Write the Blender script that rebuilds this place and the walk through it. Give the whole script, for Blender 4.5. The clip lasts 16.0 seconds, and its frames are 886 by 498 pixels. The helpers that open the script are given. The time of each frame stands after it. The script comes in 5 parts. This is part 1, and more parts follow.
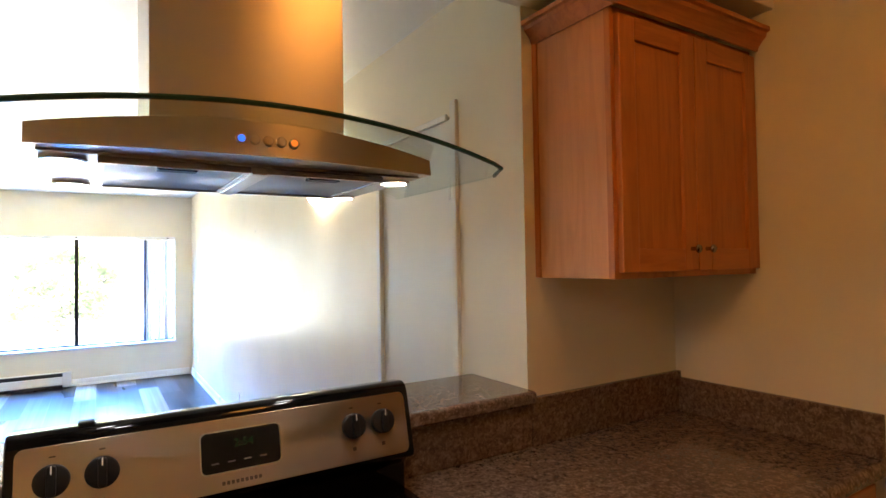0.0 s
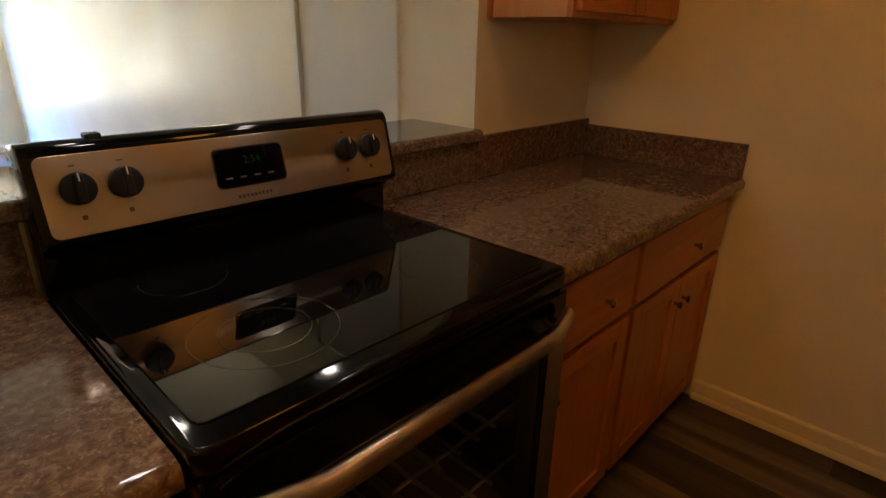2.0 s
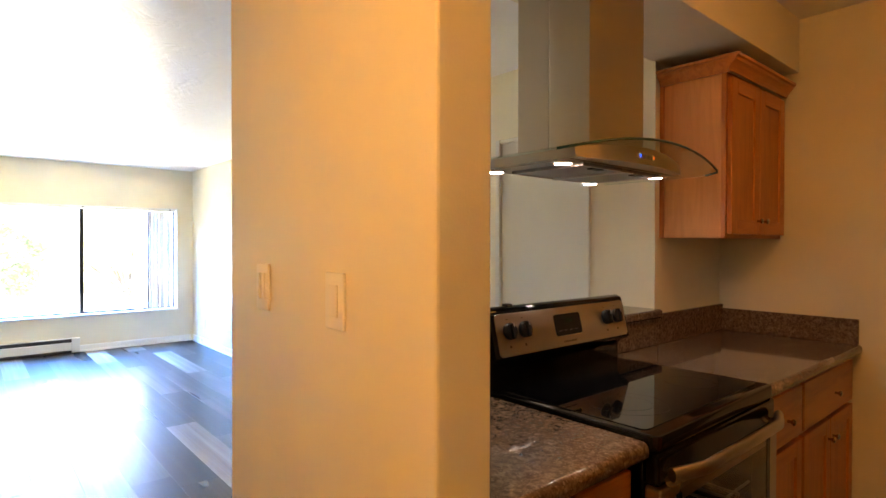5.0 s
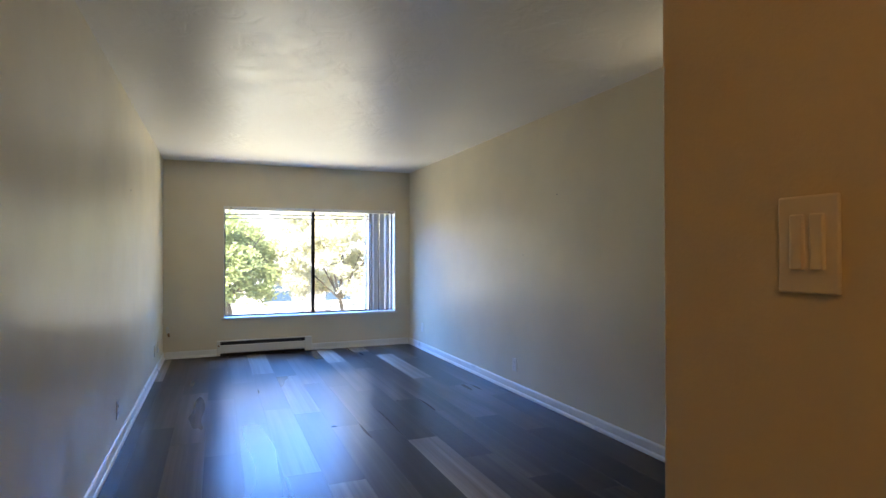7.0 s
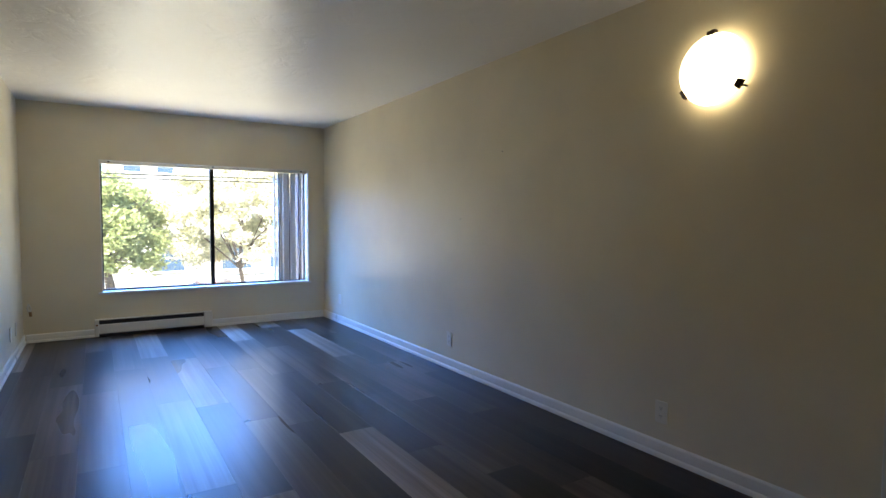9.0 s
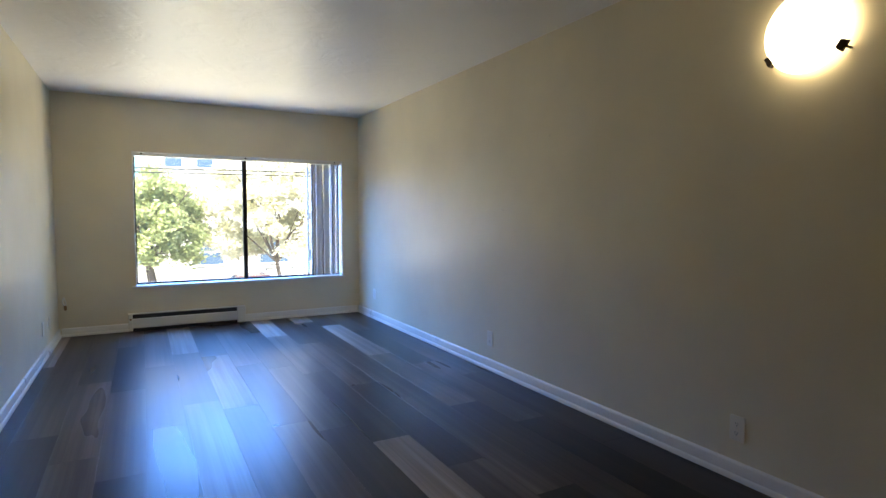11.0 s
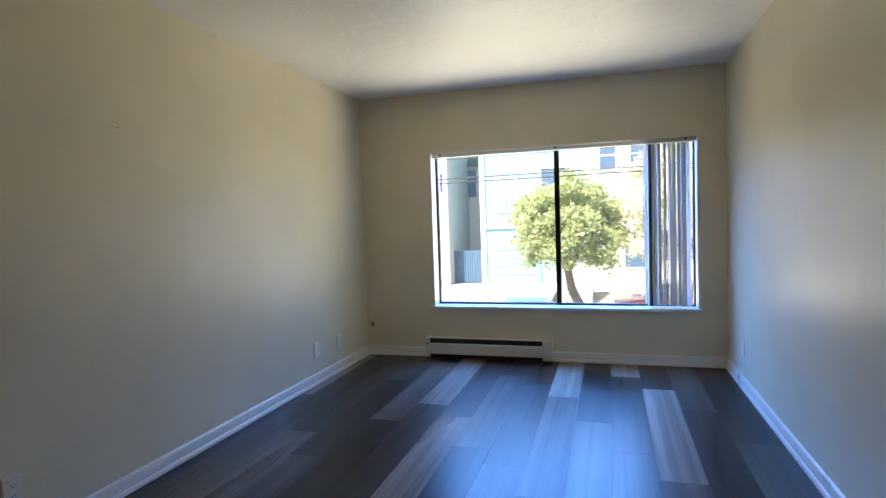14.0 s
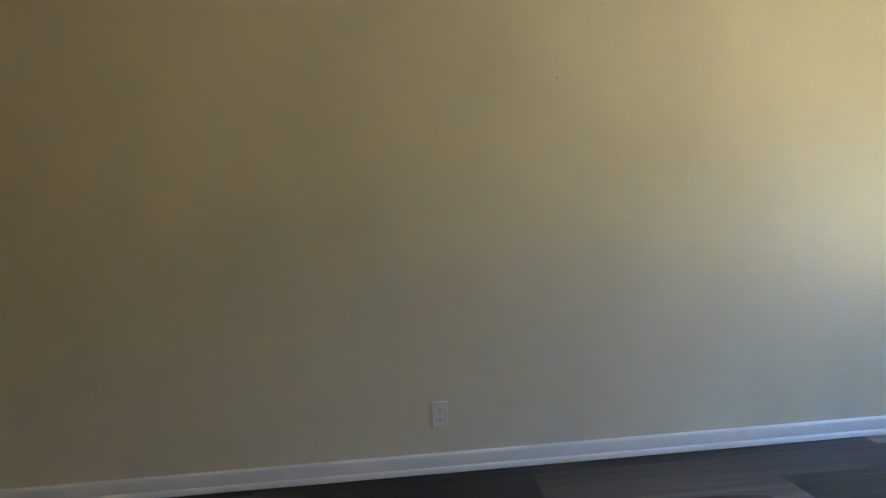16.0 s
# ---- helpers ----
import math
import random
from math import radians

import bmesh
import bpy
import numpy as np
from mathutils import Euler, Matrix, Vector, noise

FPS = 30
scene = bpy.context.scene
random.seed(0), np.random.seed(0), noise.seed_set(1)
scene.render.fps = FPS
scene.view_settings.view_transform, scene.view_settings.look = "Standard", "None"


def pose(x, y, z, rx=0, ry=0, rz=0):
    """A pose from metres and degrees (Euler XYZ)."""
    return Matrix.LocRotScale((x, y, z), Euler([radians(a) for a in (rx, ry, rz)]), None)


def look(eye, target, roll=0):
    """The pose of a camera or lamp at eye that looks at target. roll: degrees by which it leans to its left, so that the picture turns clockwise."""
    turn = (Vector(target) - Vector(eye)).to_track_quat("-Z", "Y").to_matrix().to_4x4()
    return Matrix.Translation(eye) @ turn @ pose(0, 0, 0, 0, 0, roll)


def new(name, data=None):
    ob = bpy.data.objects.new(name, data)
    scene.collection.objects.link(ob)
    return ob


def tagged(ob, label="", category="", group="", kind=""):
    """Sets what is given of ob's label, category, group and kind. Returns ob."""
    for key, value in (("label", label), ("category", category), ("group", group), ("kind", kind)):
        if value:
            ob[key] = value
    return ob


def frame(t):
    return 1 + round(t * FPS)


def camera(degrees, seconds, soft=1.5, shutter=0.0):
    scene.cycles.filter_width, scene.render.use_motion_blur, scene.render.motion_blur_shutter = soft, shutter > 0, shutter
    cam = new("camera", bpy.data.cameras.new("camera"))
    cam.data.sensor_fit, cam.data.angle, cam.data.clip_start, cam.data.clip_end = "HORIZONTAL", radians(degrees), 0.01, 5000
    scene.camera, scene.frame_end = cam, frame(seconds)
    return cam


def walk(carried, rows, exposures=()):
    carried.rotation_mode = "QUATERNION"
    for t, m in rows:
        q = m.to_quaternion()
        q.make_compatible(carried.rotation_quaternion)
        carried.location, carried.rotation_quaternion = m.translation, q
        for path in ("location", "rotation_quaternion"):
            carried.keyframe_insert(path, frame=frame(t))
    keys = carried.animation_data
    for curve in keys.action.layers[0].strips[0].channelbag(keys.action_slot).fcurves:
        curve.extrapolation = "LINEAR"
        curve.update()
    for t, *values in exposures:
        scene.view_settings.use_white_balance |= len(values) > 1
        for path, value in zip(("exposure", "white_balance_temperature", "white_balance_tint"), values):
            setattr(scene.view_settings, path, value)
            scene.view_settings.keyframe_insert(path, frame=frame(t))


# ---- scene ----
cam = camera(77.6, 16.0)
PATH = [
    (0, (-1.087, -1.272, 1.458), (-0.026, 0.423, 1.507), -0.9),
    (0.5, (-1.158, -1.292, 1.443), (-0.148, 0.426, 1.275), -0.8),
    (1, (-1.215, -1.296, 1.405), (-0.151, 0.34, 0.966), -0.4),
    (1.5, (-1.27, -1.249, 1.377), (-0.07, 0.24, 0.79), 0.2),
    (2, (-1.379, -1.169, 1.345), (-0.016, 0.11, 0.632), 1.2),
    (2.5, (-1.503, -1.145, 1.295), (-0.023, -0.029, 0.546), 1.5),
    (3, (-1.689, -1.142, 1.266), (-0.115, -0.141, 0.546), 1.6),
    (3.5, (-1.919, -1.142, 1.262), (-0.188, -0.254, 0.796), 1.2),
    (4, (-2.177, -1.192, 1.319), (-0.37, -0.379, 1.05), 1.1),
    (4.5, (-2.337, -1.241, 1.363), (-0.607, -0.239, 1.297), 0.8),
    (5, (-2.438, -1.305, 1.379), (-1.13, 0.209, 1.36), 0.1),
    (5.2, (-2.472, -1.303, 1.37), (-1.379, 0.372, 1.332), 0.1),
    (7.3, (-2.54, -0.225, 1.256), (-1.781, 1.625, 1.274), -0.1),
    (7.5, (-2.561, -0.131, 1.257), (-1.73, 1.688, 1.28), 0.1),
    (8, (-2.505, 0.11, 1.223), (-1.489, 1.833, 1.204), 0.1),
    (8.2, (-2.496, 0.17, 1.213), (-1.441, 1.868, 1.153), 0.3),
    (10.3, (-2.425, 0.209, 1.272), (-1.367, 1.902, 1.146), 0.0),
    (10.5, (-2.398, 0.237, 1.263), (-1.379, 1.953, 1.133), 0.1),
    (11, (-2.369, 0.459, 1.212), (-1.411, 2.21, 1.089), 0.1),
    (11.5, (-2.223, 0.745, 1.23), (-1.378, 2.549, 1.052), 0.3),
    (12, (-1.998, 1.022, 1.261), (-1.39, 2.922, 1.125), -0.5),
    (12.5, (-1.736, 1.331, 1.214), (-1.471, 3.311, 1.113), -1.0),
    (13, (-1.39, 1.592, 1.227), (-1.426, 3.59, 1.139), -1.6),
    (13.5, (-1.075, 1.876, 1.216), (-1.431, 3.841, 1.115), -1.8),
    (14, (-0.89, 2.187, 1.245), (-1.468, 4.099, 1.144), -1.9),
    (14.5, (-0.664, 2.543, 1.18), (-1.64, 4.281, 1.029), -2.4),
    (15, (-0.64, 2.876, 1.169), (-2.084, 4.252, 1.021), -2.6),
    (15.5, (-0.661, 3.196, 1.153), (-2.433, 4.117, 1.046), -2.9),
    (16, (-0.698, 3.477, 1.112), (-2.684, 3.685, 1.018), -2.3),
]
EXPOSURES = [
    (0.0, 4.45, 6500, 10), (0.5, 3.95, 6500, 10), (1.0, 3.70, 6600, 10), (1.5, 3.60, 7200, 10), (2.0, 3.92, 7500, 10), (2.5, 4.68, 8100, 10),
    (3.0, 5.18, 8800, 10), (3.5, 5.50, 8500, 10), (4.0, 5.38, 8300, 10), (4.5, 5.18, 7700, 10), (5.0, 4.50, 7000, 10), (5.2, 4.10, 6800, 10),
    (7.3, 2.26, 6800, 10), (8.2, 2.24, 6800, 10), (11.5, 2.24, 6800, 10), (12.0, 2.18, 6800, 10), (13.0, 2.06, 6900, 10), (14.5, 1.88, 7000, 10), (15.0, 1.82, 7000, 8), (15.5, 1.98, 7400, 5), (16.0, 2.42, 8200, 4),
]
walk(cam, [(t, look(eye, aim, roll)) for t, eye, aim, roll in PATH], EXPOSURES)

# ---- daylight ----
SUN_ELEVATION, SUN_AZIMUTH = radians(48), radians(212)
world = bpy.data.worlds.new("sky")
scene.world = world
world.use_nodes = True
wn = world.node_tree
sky = wn.nodes.new("ShaderNodeTexSky")
sky.sky_type = "NISHITA"
sky.sun_disc = False
sky.sun_elevation = SUN_ELEVATION
sky.sun_rotation = SUN_AZIMUTH
wn.nodes["Background"].inputs["Strength"].default_value = 0.15
wn.links.new(sky.outputs["Color"], wn.nodes["Background"].inputs["Color"])

sun_data = bpy.data.lights.new("sun", "SUN")
sun_data.energy, sun_data.angle, sun_data.color = 5.0, radians(0.5), (1.0, 0.95, 0.88)
sun = new("sun", sun_data)
sun_dir = Vector((math.sin(SUN_AZIMUTH) * math.cos(SUN_ELEVATION), math.cos(SUN_AZIMUTH) * math.cos(SUN_ELEVATION), math.sin(SUN_ELEVATION)))
sun.matrix_world = look(sun_dir * 60, (0, 0, 0))

# skylight from above the window, standing in for the open sky over the street
sky_data = bpy.data.lights.new("window_skylight", "AREA")
sky_data.shape, sky_data.size, sky_data.size_y = "RECTANGLE", 5.6, 2.4
sky_data.energy, sky_data.color = 385.0, (0.062, 0.285, 1.0)
skylight = new("window_skylight", sky_data)
skylight.matrix_world = look((-2.8, 8.4, 3.0), (-2.2, 7.0, 1.2))

# light thrown up by the sunlit street, from below the sill
bounce_data = bpy.data.lights.new("street_bounce", "AREA")
bounce_data.shape, bounce_data.size, bounce_data.size_y = "RECTANGLE", 5.0, 2.8
bounce_data.energy, bounce_data.color = 112.0, (1.0, 0.93, 0.72)
street_bounce = new("street_bounce", bounce_data)
street_bounce.matrix_world = look((-0.7, 9.1, -0.8), (-1.2, 6.95, 1.3))

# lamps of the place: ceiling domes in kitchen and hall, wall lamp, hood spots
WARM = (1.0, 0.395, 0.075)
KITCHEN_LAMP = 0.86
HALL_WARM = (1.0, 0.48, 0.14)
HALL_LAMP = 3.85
SCONCE = 1.2
HOOD_SPOT = 7.0


# ---- materials ----
def principled(name, color=(0.5, 0.5, 0.5), rough=0.5, metal=0.0, spec=0.5):
    m = bpy.data.materials.new(name)
    m.use_nodes = True
    b = m.node_tree.nodes["Principled BSDF"]
    b.inputs["Base Color"].default_value = (*color, 1)
    b.inputs["Roughness"].default_value = rough
    b.inputs["Metallic"].default_value = metal
    b.inputs["Specular IOR Level"].default_value = spec
    return m


def node(m, kind, **values):
    n = m.node_tree.nodes.new(kind)
    for key, value in values.items():
        n.inputs[key.replace("_", " ")].default_value = value
    return n


def link(m, a, b):
    m.node_tree.links.new(a, b)


def coords(m, scale=(1, 1, 1), per_object=False):
    """Object coordinates, stretched; each object may shift its own pattern."""
    tc = m.node_tree.nodes.new("ShaderNodeTexCoord")
    mp = node(m, "ShaderNodeMapping", Scale=scale)
    link(m, tc.outputs["Object"], mp.inputs["Vector"])
    if per_object:
        info = m.node_tree.nodes.new("ShaderNodeObjectInfo")
        mul = m.node_tree.nodes.new("ShaderNodeMath")
        mul.operation = "MULTIPLY"
        mul.inputs[1].default_value = 40.0
        link(m, info.outputs["Random"], mul.inputs[0])
        link(m, mul.outputs[0], mp.inputs["Location"])
    return mp.outputs["Vector"]


def noise_at(m, vec, scale, detail=4.0, rough=0.55, distortion=0.0):
    n = node(m, "ShaderNodeTexNoise", Scale=scale, Detail=detail, Roughness=rough, Distortion=distortion)
    link(m, vec, n.inputs["Vector"])
    return n.outputs["Fac"]


def ramp(m, fac, stops):
    r = m.node_tree.nodes.new("ShaderNodeValToRGB")
    while len(r.color_ramp.elements) < len(stops):
        r.color_ramp.elements.new(0.5)
    for e, (pos, color) in zip(r.color_ramp.elements, stops):
        e.position, e.color = pos, (*color, 1)
    link(m, fac, r.inputs["Fac"])
    return r.outputs["Color"]


def bsdf(m):
    return m.node_tree.nodes["Principled BSDF"]


def bump(m, height, strength, distance):
    b = node(m, "ShaderNodeBump", Strength=strength, Distance=distance)
    link(m, height, b.inputs["Height"])
    link(m, b.outputs["Normal"], bsdf(m).inputs["Normal"])
    return b


def mix(m, fac, a, b, blend="MIX"):
    n = m.node_tree.nodes.new("ShaderNodeMix")
    n.data_type, n.blend_type = "RGBA", blend
    if isinstance(fac, float):
        n.inputs[0].default_value = fac
    else:
        link(m, fac, n.inputs[0])
    for socket, value in ((n.inputs[6], a), (n.inputs[7], b)):
        if isinstance(value, tuple):
            socket.default_value = (*value, 1)
        else:
            link(m, value, socket)
    return n.outputs[2]


def paint(name, color, rough, grain=160.0, strength=0.25, blotch=0.06, streaks=0.0):
    """Roller-painted plaster: fine orange peel, a few drips, faint uneven tone."""
    m = principled(name, color, rough)
    v = coords(m)
    tone = noise_at(m, v, 1.3, 3.0)
    dark = tuple(c * (1 - 2 * blotch) for c in color)
    link(m, ramp(m, tone, [(0.3, dark), (0.7, color)]), bsdf(m).inputs["Base Color"])
    fine = noise_at(m, v, grain, 3.0)
    h = fine
    if streaks:
        sv = coords(m, (9, 9, 1.6))
        st = noise_at(m, sv, 5.0, 5.0, 0.6, 0.6)
        add = m.node_tree.nodes.new("ShaderNodeMath")
        add.operation = "MULTIPLY_ADD"
        add.inputs[1].default_value = streaks
        link(m, st, add.inputs[0])
        link(m, fine, add.inputs[2])
        h = add.outputs[0]
    bump(m, h, strength, 0.004)
    rv = node(m, "ShaderNodeMapRange", From_Min=0.3, From_Max=0.7, To_Min=rough - 0.06, To_Max=rough + 0.08)
    link(m, noise_at(m, v, 3.0), rv.inputs["Value"])
    link(m, rv.outputs[0], bsdf(m).inputs["Roughness"])
    return m


M = {}
M["wall"] = paint("wall_paint_cream", (0.79, 0.71, 0.52), 0.38, strength=0.14, streaks=1.2)
m = principled("ceiling_paint_white", (0.82, 0.81, 0.79), 0.33)
v = coords(m)
trowel = noise_at(m, v, 4.5, 9.0, 0.62, 0.8)
ridges = ramp(m, trowel, [(0.40, (0.0, 0.0, 0.0)), (0.52, (0.8, 0.8, 0.8)), (0.70, (1.0, 1.0, 1.0))])
bump(m, ridges, 0.40, 0.006)
link(m, ramp(m, noise_at(m, v, 0.8, 2.0), [(0.3, (0.79, 0.78, 0.755)), (0.7, (0.83, 0.82, 0.80))]), bsdf(m).inputs["Base Color"])
M["ceiling"] = m
M["trim"] = paint("trim_paint_white", (0.78, 0.76, 0.70), 0.32, grain=60.0, strength=0.08, blotch=0.03)
M["door"] = paint("door_paint_white", (0.74, 0.71, 0.63), 0.38, grain=90.0, strength=0.12, streaks=2.0)


def wood(name, dark, light, rough, along="z"):
    m = principled(name, light, rough)
    stretch = {"z": (14, 14, 1.2), "x": (1.2, 14, 14), "y": (14, 1.2, 14)}[along]
    v = coords(m, stretch, per_object=True)
    grain = noise_at(m, v, 2.2, 6.0, 0.62, 0.9)
    fine = noise_at(m, v, 14.0, 4.0)
    col = ramp(m, grain, [(0.30, dark), (0.55, light), (0.8, tuple(min(1, c * 1.12) for c in light))])
    col = mix(m, 0.14, col, ramp(m, fine, [(0.4, dark), (0.6, light)]))
    link(m, col, bsdf(m).inputs["Base Color"])
    bump(m, fine, 0.06, 0.002)
    return m


M["maple"] = wood("honey_maple", (0.36, 0.105, 0.021), (0.50, 0.170, 0.038), 0.33, "z")
M["maple_flat"] = wood("honey_maple_across", (0.36, 0.105, 0.021), (0.50, 0.170, 0.038), 0.33, "x")
M["maple_side"] = wood("honey_maple_veneer", (0.50, 0.20, 0.058), (0.59, 0.26, 0.085), 0.36, "z")

# vinyl planks: each has its own tone, smoky bands along the length and fine oak grain
def vinyl(name, stops, streak):
    m = principled(name, stops[0][1], 0.30, spec=0.23)
    info = m.node_tree.nodes.new("ShaderNodeObjectInfo")
    base = ramp(m, info.outputs["Random"], stops)
    smoke = noise_at(m, coords(m, (3.5, 0.5, 3.5), per_object=True), 1.0, 2.0, 0.45, 0.0)
    grain = noise_at(m, coords(m, (20, 0.45, 20), per_object=True), 1.0, 3.0, 0.5, 0.0)
    fine = noise_at(m, coords(m, (90, 2.2, 90), per_object=True), 1.0, 3.0, 0.5, 0.0)
    wave = m.node_tree.nodes.new("ShaderNodeTexWave")
    wave.wave_type, wave.bands_direction = "BANDS", "X"
    for key, value in (("Scale", 1.0), ("Distortion", 2.5), ("Detail", 1.5), ("Detail Scale", 0.5)):
        wave.inputs[key].default_value = value
    link(m, coords(m, (10, 0.5, 10), per_object=True), wave.inputs["Vector"])
    col = mix(m, ramp(m, smoke, [(0.38, (0.0, 0.0, 0.0)), (0.64, (0.75, 0.75, 0.75))]), base, streak)
    col = mix(m, 0.75, col, ramp(m, grain, [(0.36, (0.45, 0.42, 0.40)), (0.60, (1.0, 1.0, 1.0))]), "MULTIPLY")
    col = mix(m, 0.22, col, ramp(m, wave.outputs["Fac"], [(0.05, (0.55, 0.52, 0.50)), (0.30, (1.0, 1.0, 1.0))]), "MULTIPLY")
    col = mix(m, 0.30, col, ramp(m, fine, [(0.30, (0.55, 0.53, 0.50)), (0.62, (1.0, 1.0, 1.0))]), "MULTIPLY")
    link(m, col, bsdf(m).inputs["Base Color"])
    rr = node(m, "ShaderNodeMapRange", From_Min=0.3, From_Max=0.7, To_Min=0.27, To_Max=0.325)
    link(m, smoke, rr.inputs["Value"])
    link(m, rr.outputs[0], bsdf(m).inputs["Roughness"])
    bump(m, fine, 0.006, 0.002)
    return m


M["plank"] = vinyl("vinyl_plank", [(0.0, (0.010, 0.008, 0.0065)), (0.5, (0.018, 0.014, 0.011)), (1.0, (0.044, 0.035, 0.028))], (0.060, 0.047, 0.038))
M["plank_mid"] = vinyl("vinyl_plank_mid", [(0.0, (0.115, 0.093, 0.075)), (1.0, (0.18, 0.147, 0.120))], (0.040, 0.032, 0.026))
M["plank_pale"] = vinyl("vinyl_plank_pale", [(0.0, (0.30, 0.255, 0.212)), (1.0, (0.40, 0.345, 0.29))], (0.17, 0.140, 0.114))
M["underlay"] = principled("underlay_dark", (0.02, 0.018, 0.016), 0.8)

# speckled brown granite laminate
m = principled("granite_laminate", (0.3, 0.2, 0.15), 0.075)
v = coords(m)
a = noise_at(m, v, 72.0, 5.0, 0.65, 0.6)
b = noise_at(m, v, 27.0, 3.0, 0.6, 0.4)
c = noise_at(m, v, 140.0, 2.0)
col = ramp(m, a, [(0.32, (0.085, 0.054, 0.040)), (0.45, (0.145, 0.097, 0.070)), (0.55, (0.22, 0.155, 0.115)), (0.70, (0.33, 0.25, 0.19))])
col = mix(m, ramp(m, b, [(0.42, (0.0, 0.0, 0.0)), (0.62, (0.45, 0.45, 0.45))]), col, (0.085, 0.05, 0.037))
col = mix(m, ramp(m, c, [(0.60, (0.0, 0.0, 0.0)), (0.70, (0.6, 0.6, 0.6))]), col, (0.38, 0.30, 0.23))
col = mix(m, 1.0, col, (0.82, 0.79, 0.74), "MULTIPLY")
link(m, col, bsdf(m).inputs["Base Color"])
M["granite"] = m


def brushed(name, color, rough, stretch):
    m = principled(name, color, rough, 1.0)
    v = coords(m, stretch)
    n = noise_at(m, v, 6.0, 4.0, 0.7)
    r = node(m, "ShaderNodeMapRange", From_Min=0.3, From_Max=0.7, To_Min=rough - 0.015, To_Max=rough + 0.02)
    link(m, n, r.inputs["Value"])
    link(m, r.outputs[0], bsdf(m).inputs["Roughness"])
    bsdf(m).inputs["Anisotropic"].default_value = 0.75
    bsdf(m).inputs["Anisotropic Rotation"].default_value = 0.25
    tangent = m.node_tree.nodes.new("ShaderNodeTangent")
    tangent.direction_type, tangent.axis = "RADIAL", "Z"
    link(m, tangent.outputs["Tangent"], bsdf(m).inputs["Tangent"])
    return m


M["steel"] = brushed("brushed_steel", (0.44, 0.375, 0.31), 0.30, (3, 60, 60))
M["steel_up"] = brushed("brushed_steel_upright", (0.50, 0.43, 0.35), 0.30, (60, 60, 2))
M["fridge_steel"] = brushed("fridge_steel", (0.42, 0.39, 0.36), 0.22, (60, 60, 2))
M["nickel"] = principled("brushed_nickel", (0.66, 0.62, 0.56), 0.28, 1.0)
M["chrome"] = principled("chrome", (0.75, 0.75, 0.75), 0.12, 1.0)
M["mesh_filter"] = brushed("filter_mesh", (0.34, 0.33, 0.31), 0.45, (90, 90, 90))
M["black_gloss"] = principled("black_enamel", (0.0025, 0.0025, 0.0025), 0.08, spec=0.26)
M["black_glass"] = principled("black_ceramic_glass", (0.003, 0.003, 0.0035), 0.03, spec=0.26)
M["black_plastic"] = principled("black_plastic", (0.008, 0.008, 0.008), 0.45, spec=0.3)
M["black_side"] = paint("fridge_side_black", (0.014, 0.013, 0.012), 0.45, grain=220.0, strength=0.3)
bsdf(M["black_side"]).inputs["Specular IOR Level"].default_value = 0.18
M["oven_enamel"] = principled("oven_enamel", (0.14, 0.12, 0.10), 0.4)
M["ring"] = principled("burner_print", (0.055, 0.055, 0.055), 0.25)
M["dark_metal"] = principled("dark_bronze_frame", (0.018, 0.016, 0.015), 0.4, 0.6)
M["bronze"] = principled("bronze_clip", (0.06, 0.04, 0.025), 0.4, 0.8)
M["plate"] = principled("ivory_plate", (0.78, 0.74, 0.64), 0.30)
M["slot"] = principled("outlet_slot", (0.03, 0.03, 0.03), 0.6)
M["heater"] = paint("heater_enamel", (0.72, 0.70, 0.62), 0.4, grain=120.0, strength=0.06, blotch=0.04)
# near-black that stands in for the shade inside the heater
M["heater_shade"] = principled("heater_slot_shade", (0.018, 0.015, 0.013), 0.6)
M["copper"] = principled("worn_brass", (0.32, 0.19, 0.09), 0.4, 1.0)
M["cord"] = principled("white_cord", (0.70, 0.69, 0.65), 0.5)
M["blind"] = principled("vinyl_slat", (0.78, 0.79, 0.80), 0.45)
nt = M["blind"].node_tree
thin = nt.nodes.new("ShaderNodeBsdfTranslucent")
thin.inputs["Color"].default_value = (0.66, 0.67, 0.68, 1)
both = nt.nodes.new("ShaderNodeMixShader")
both.inputs[0].default_value = 0.22
nt.links.new(bsdf(M["blind"]).outputs[0], both.inputs[1])
nt.links.new(thin.outputs[0], both.inputs[2])
nt.links.new(both.outputs[0], nt.nodes["Material Output"].inputs["Surface"])
# same vinyl, darkened: shade between the slats put into the colour
M["blind_shaded"] = principled("vinyl_slat_shaded", (0.05, 0.055, 0.065), 0.5)
M["mark"] = principled("printed_mark", (0.10, 0.08, 0.07), 0.5)
M["white_mark"] = principled("white_mark", (0.8, 0.8, 0.8), 0.4)


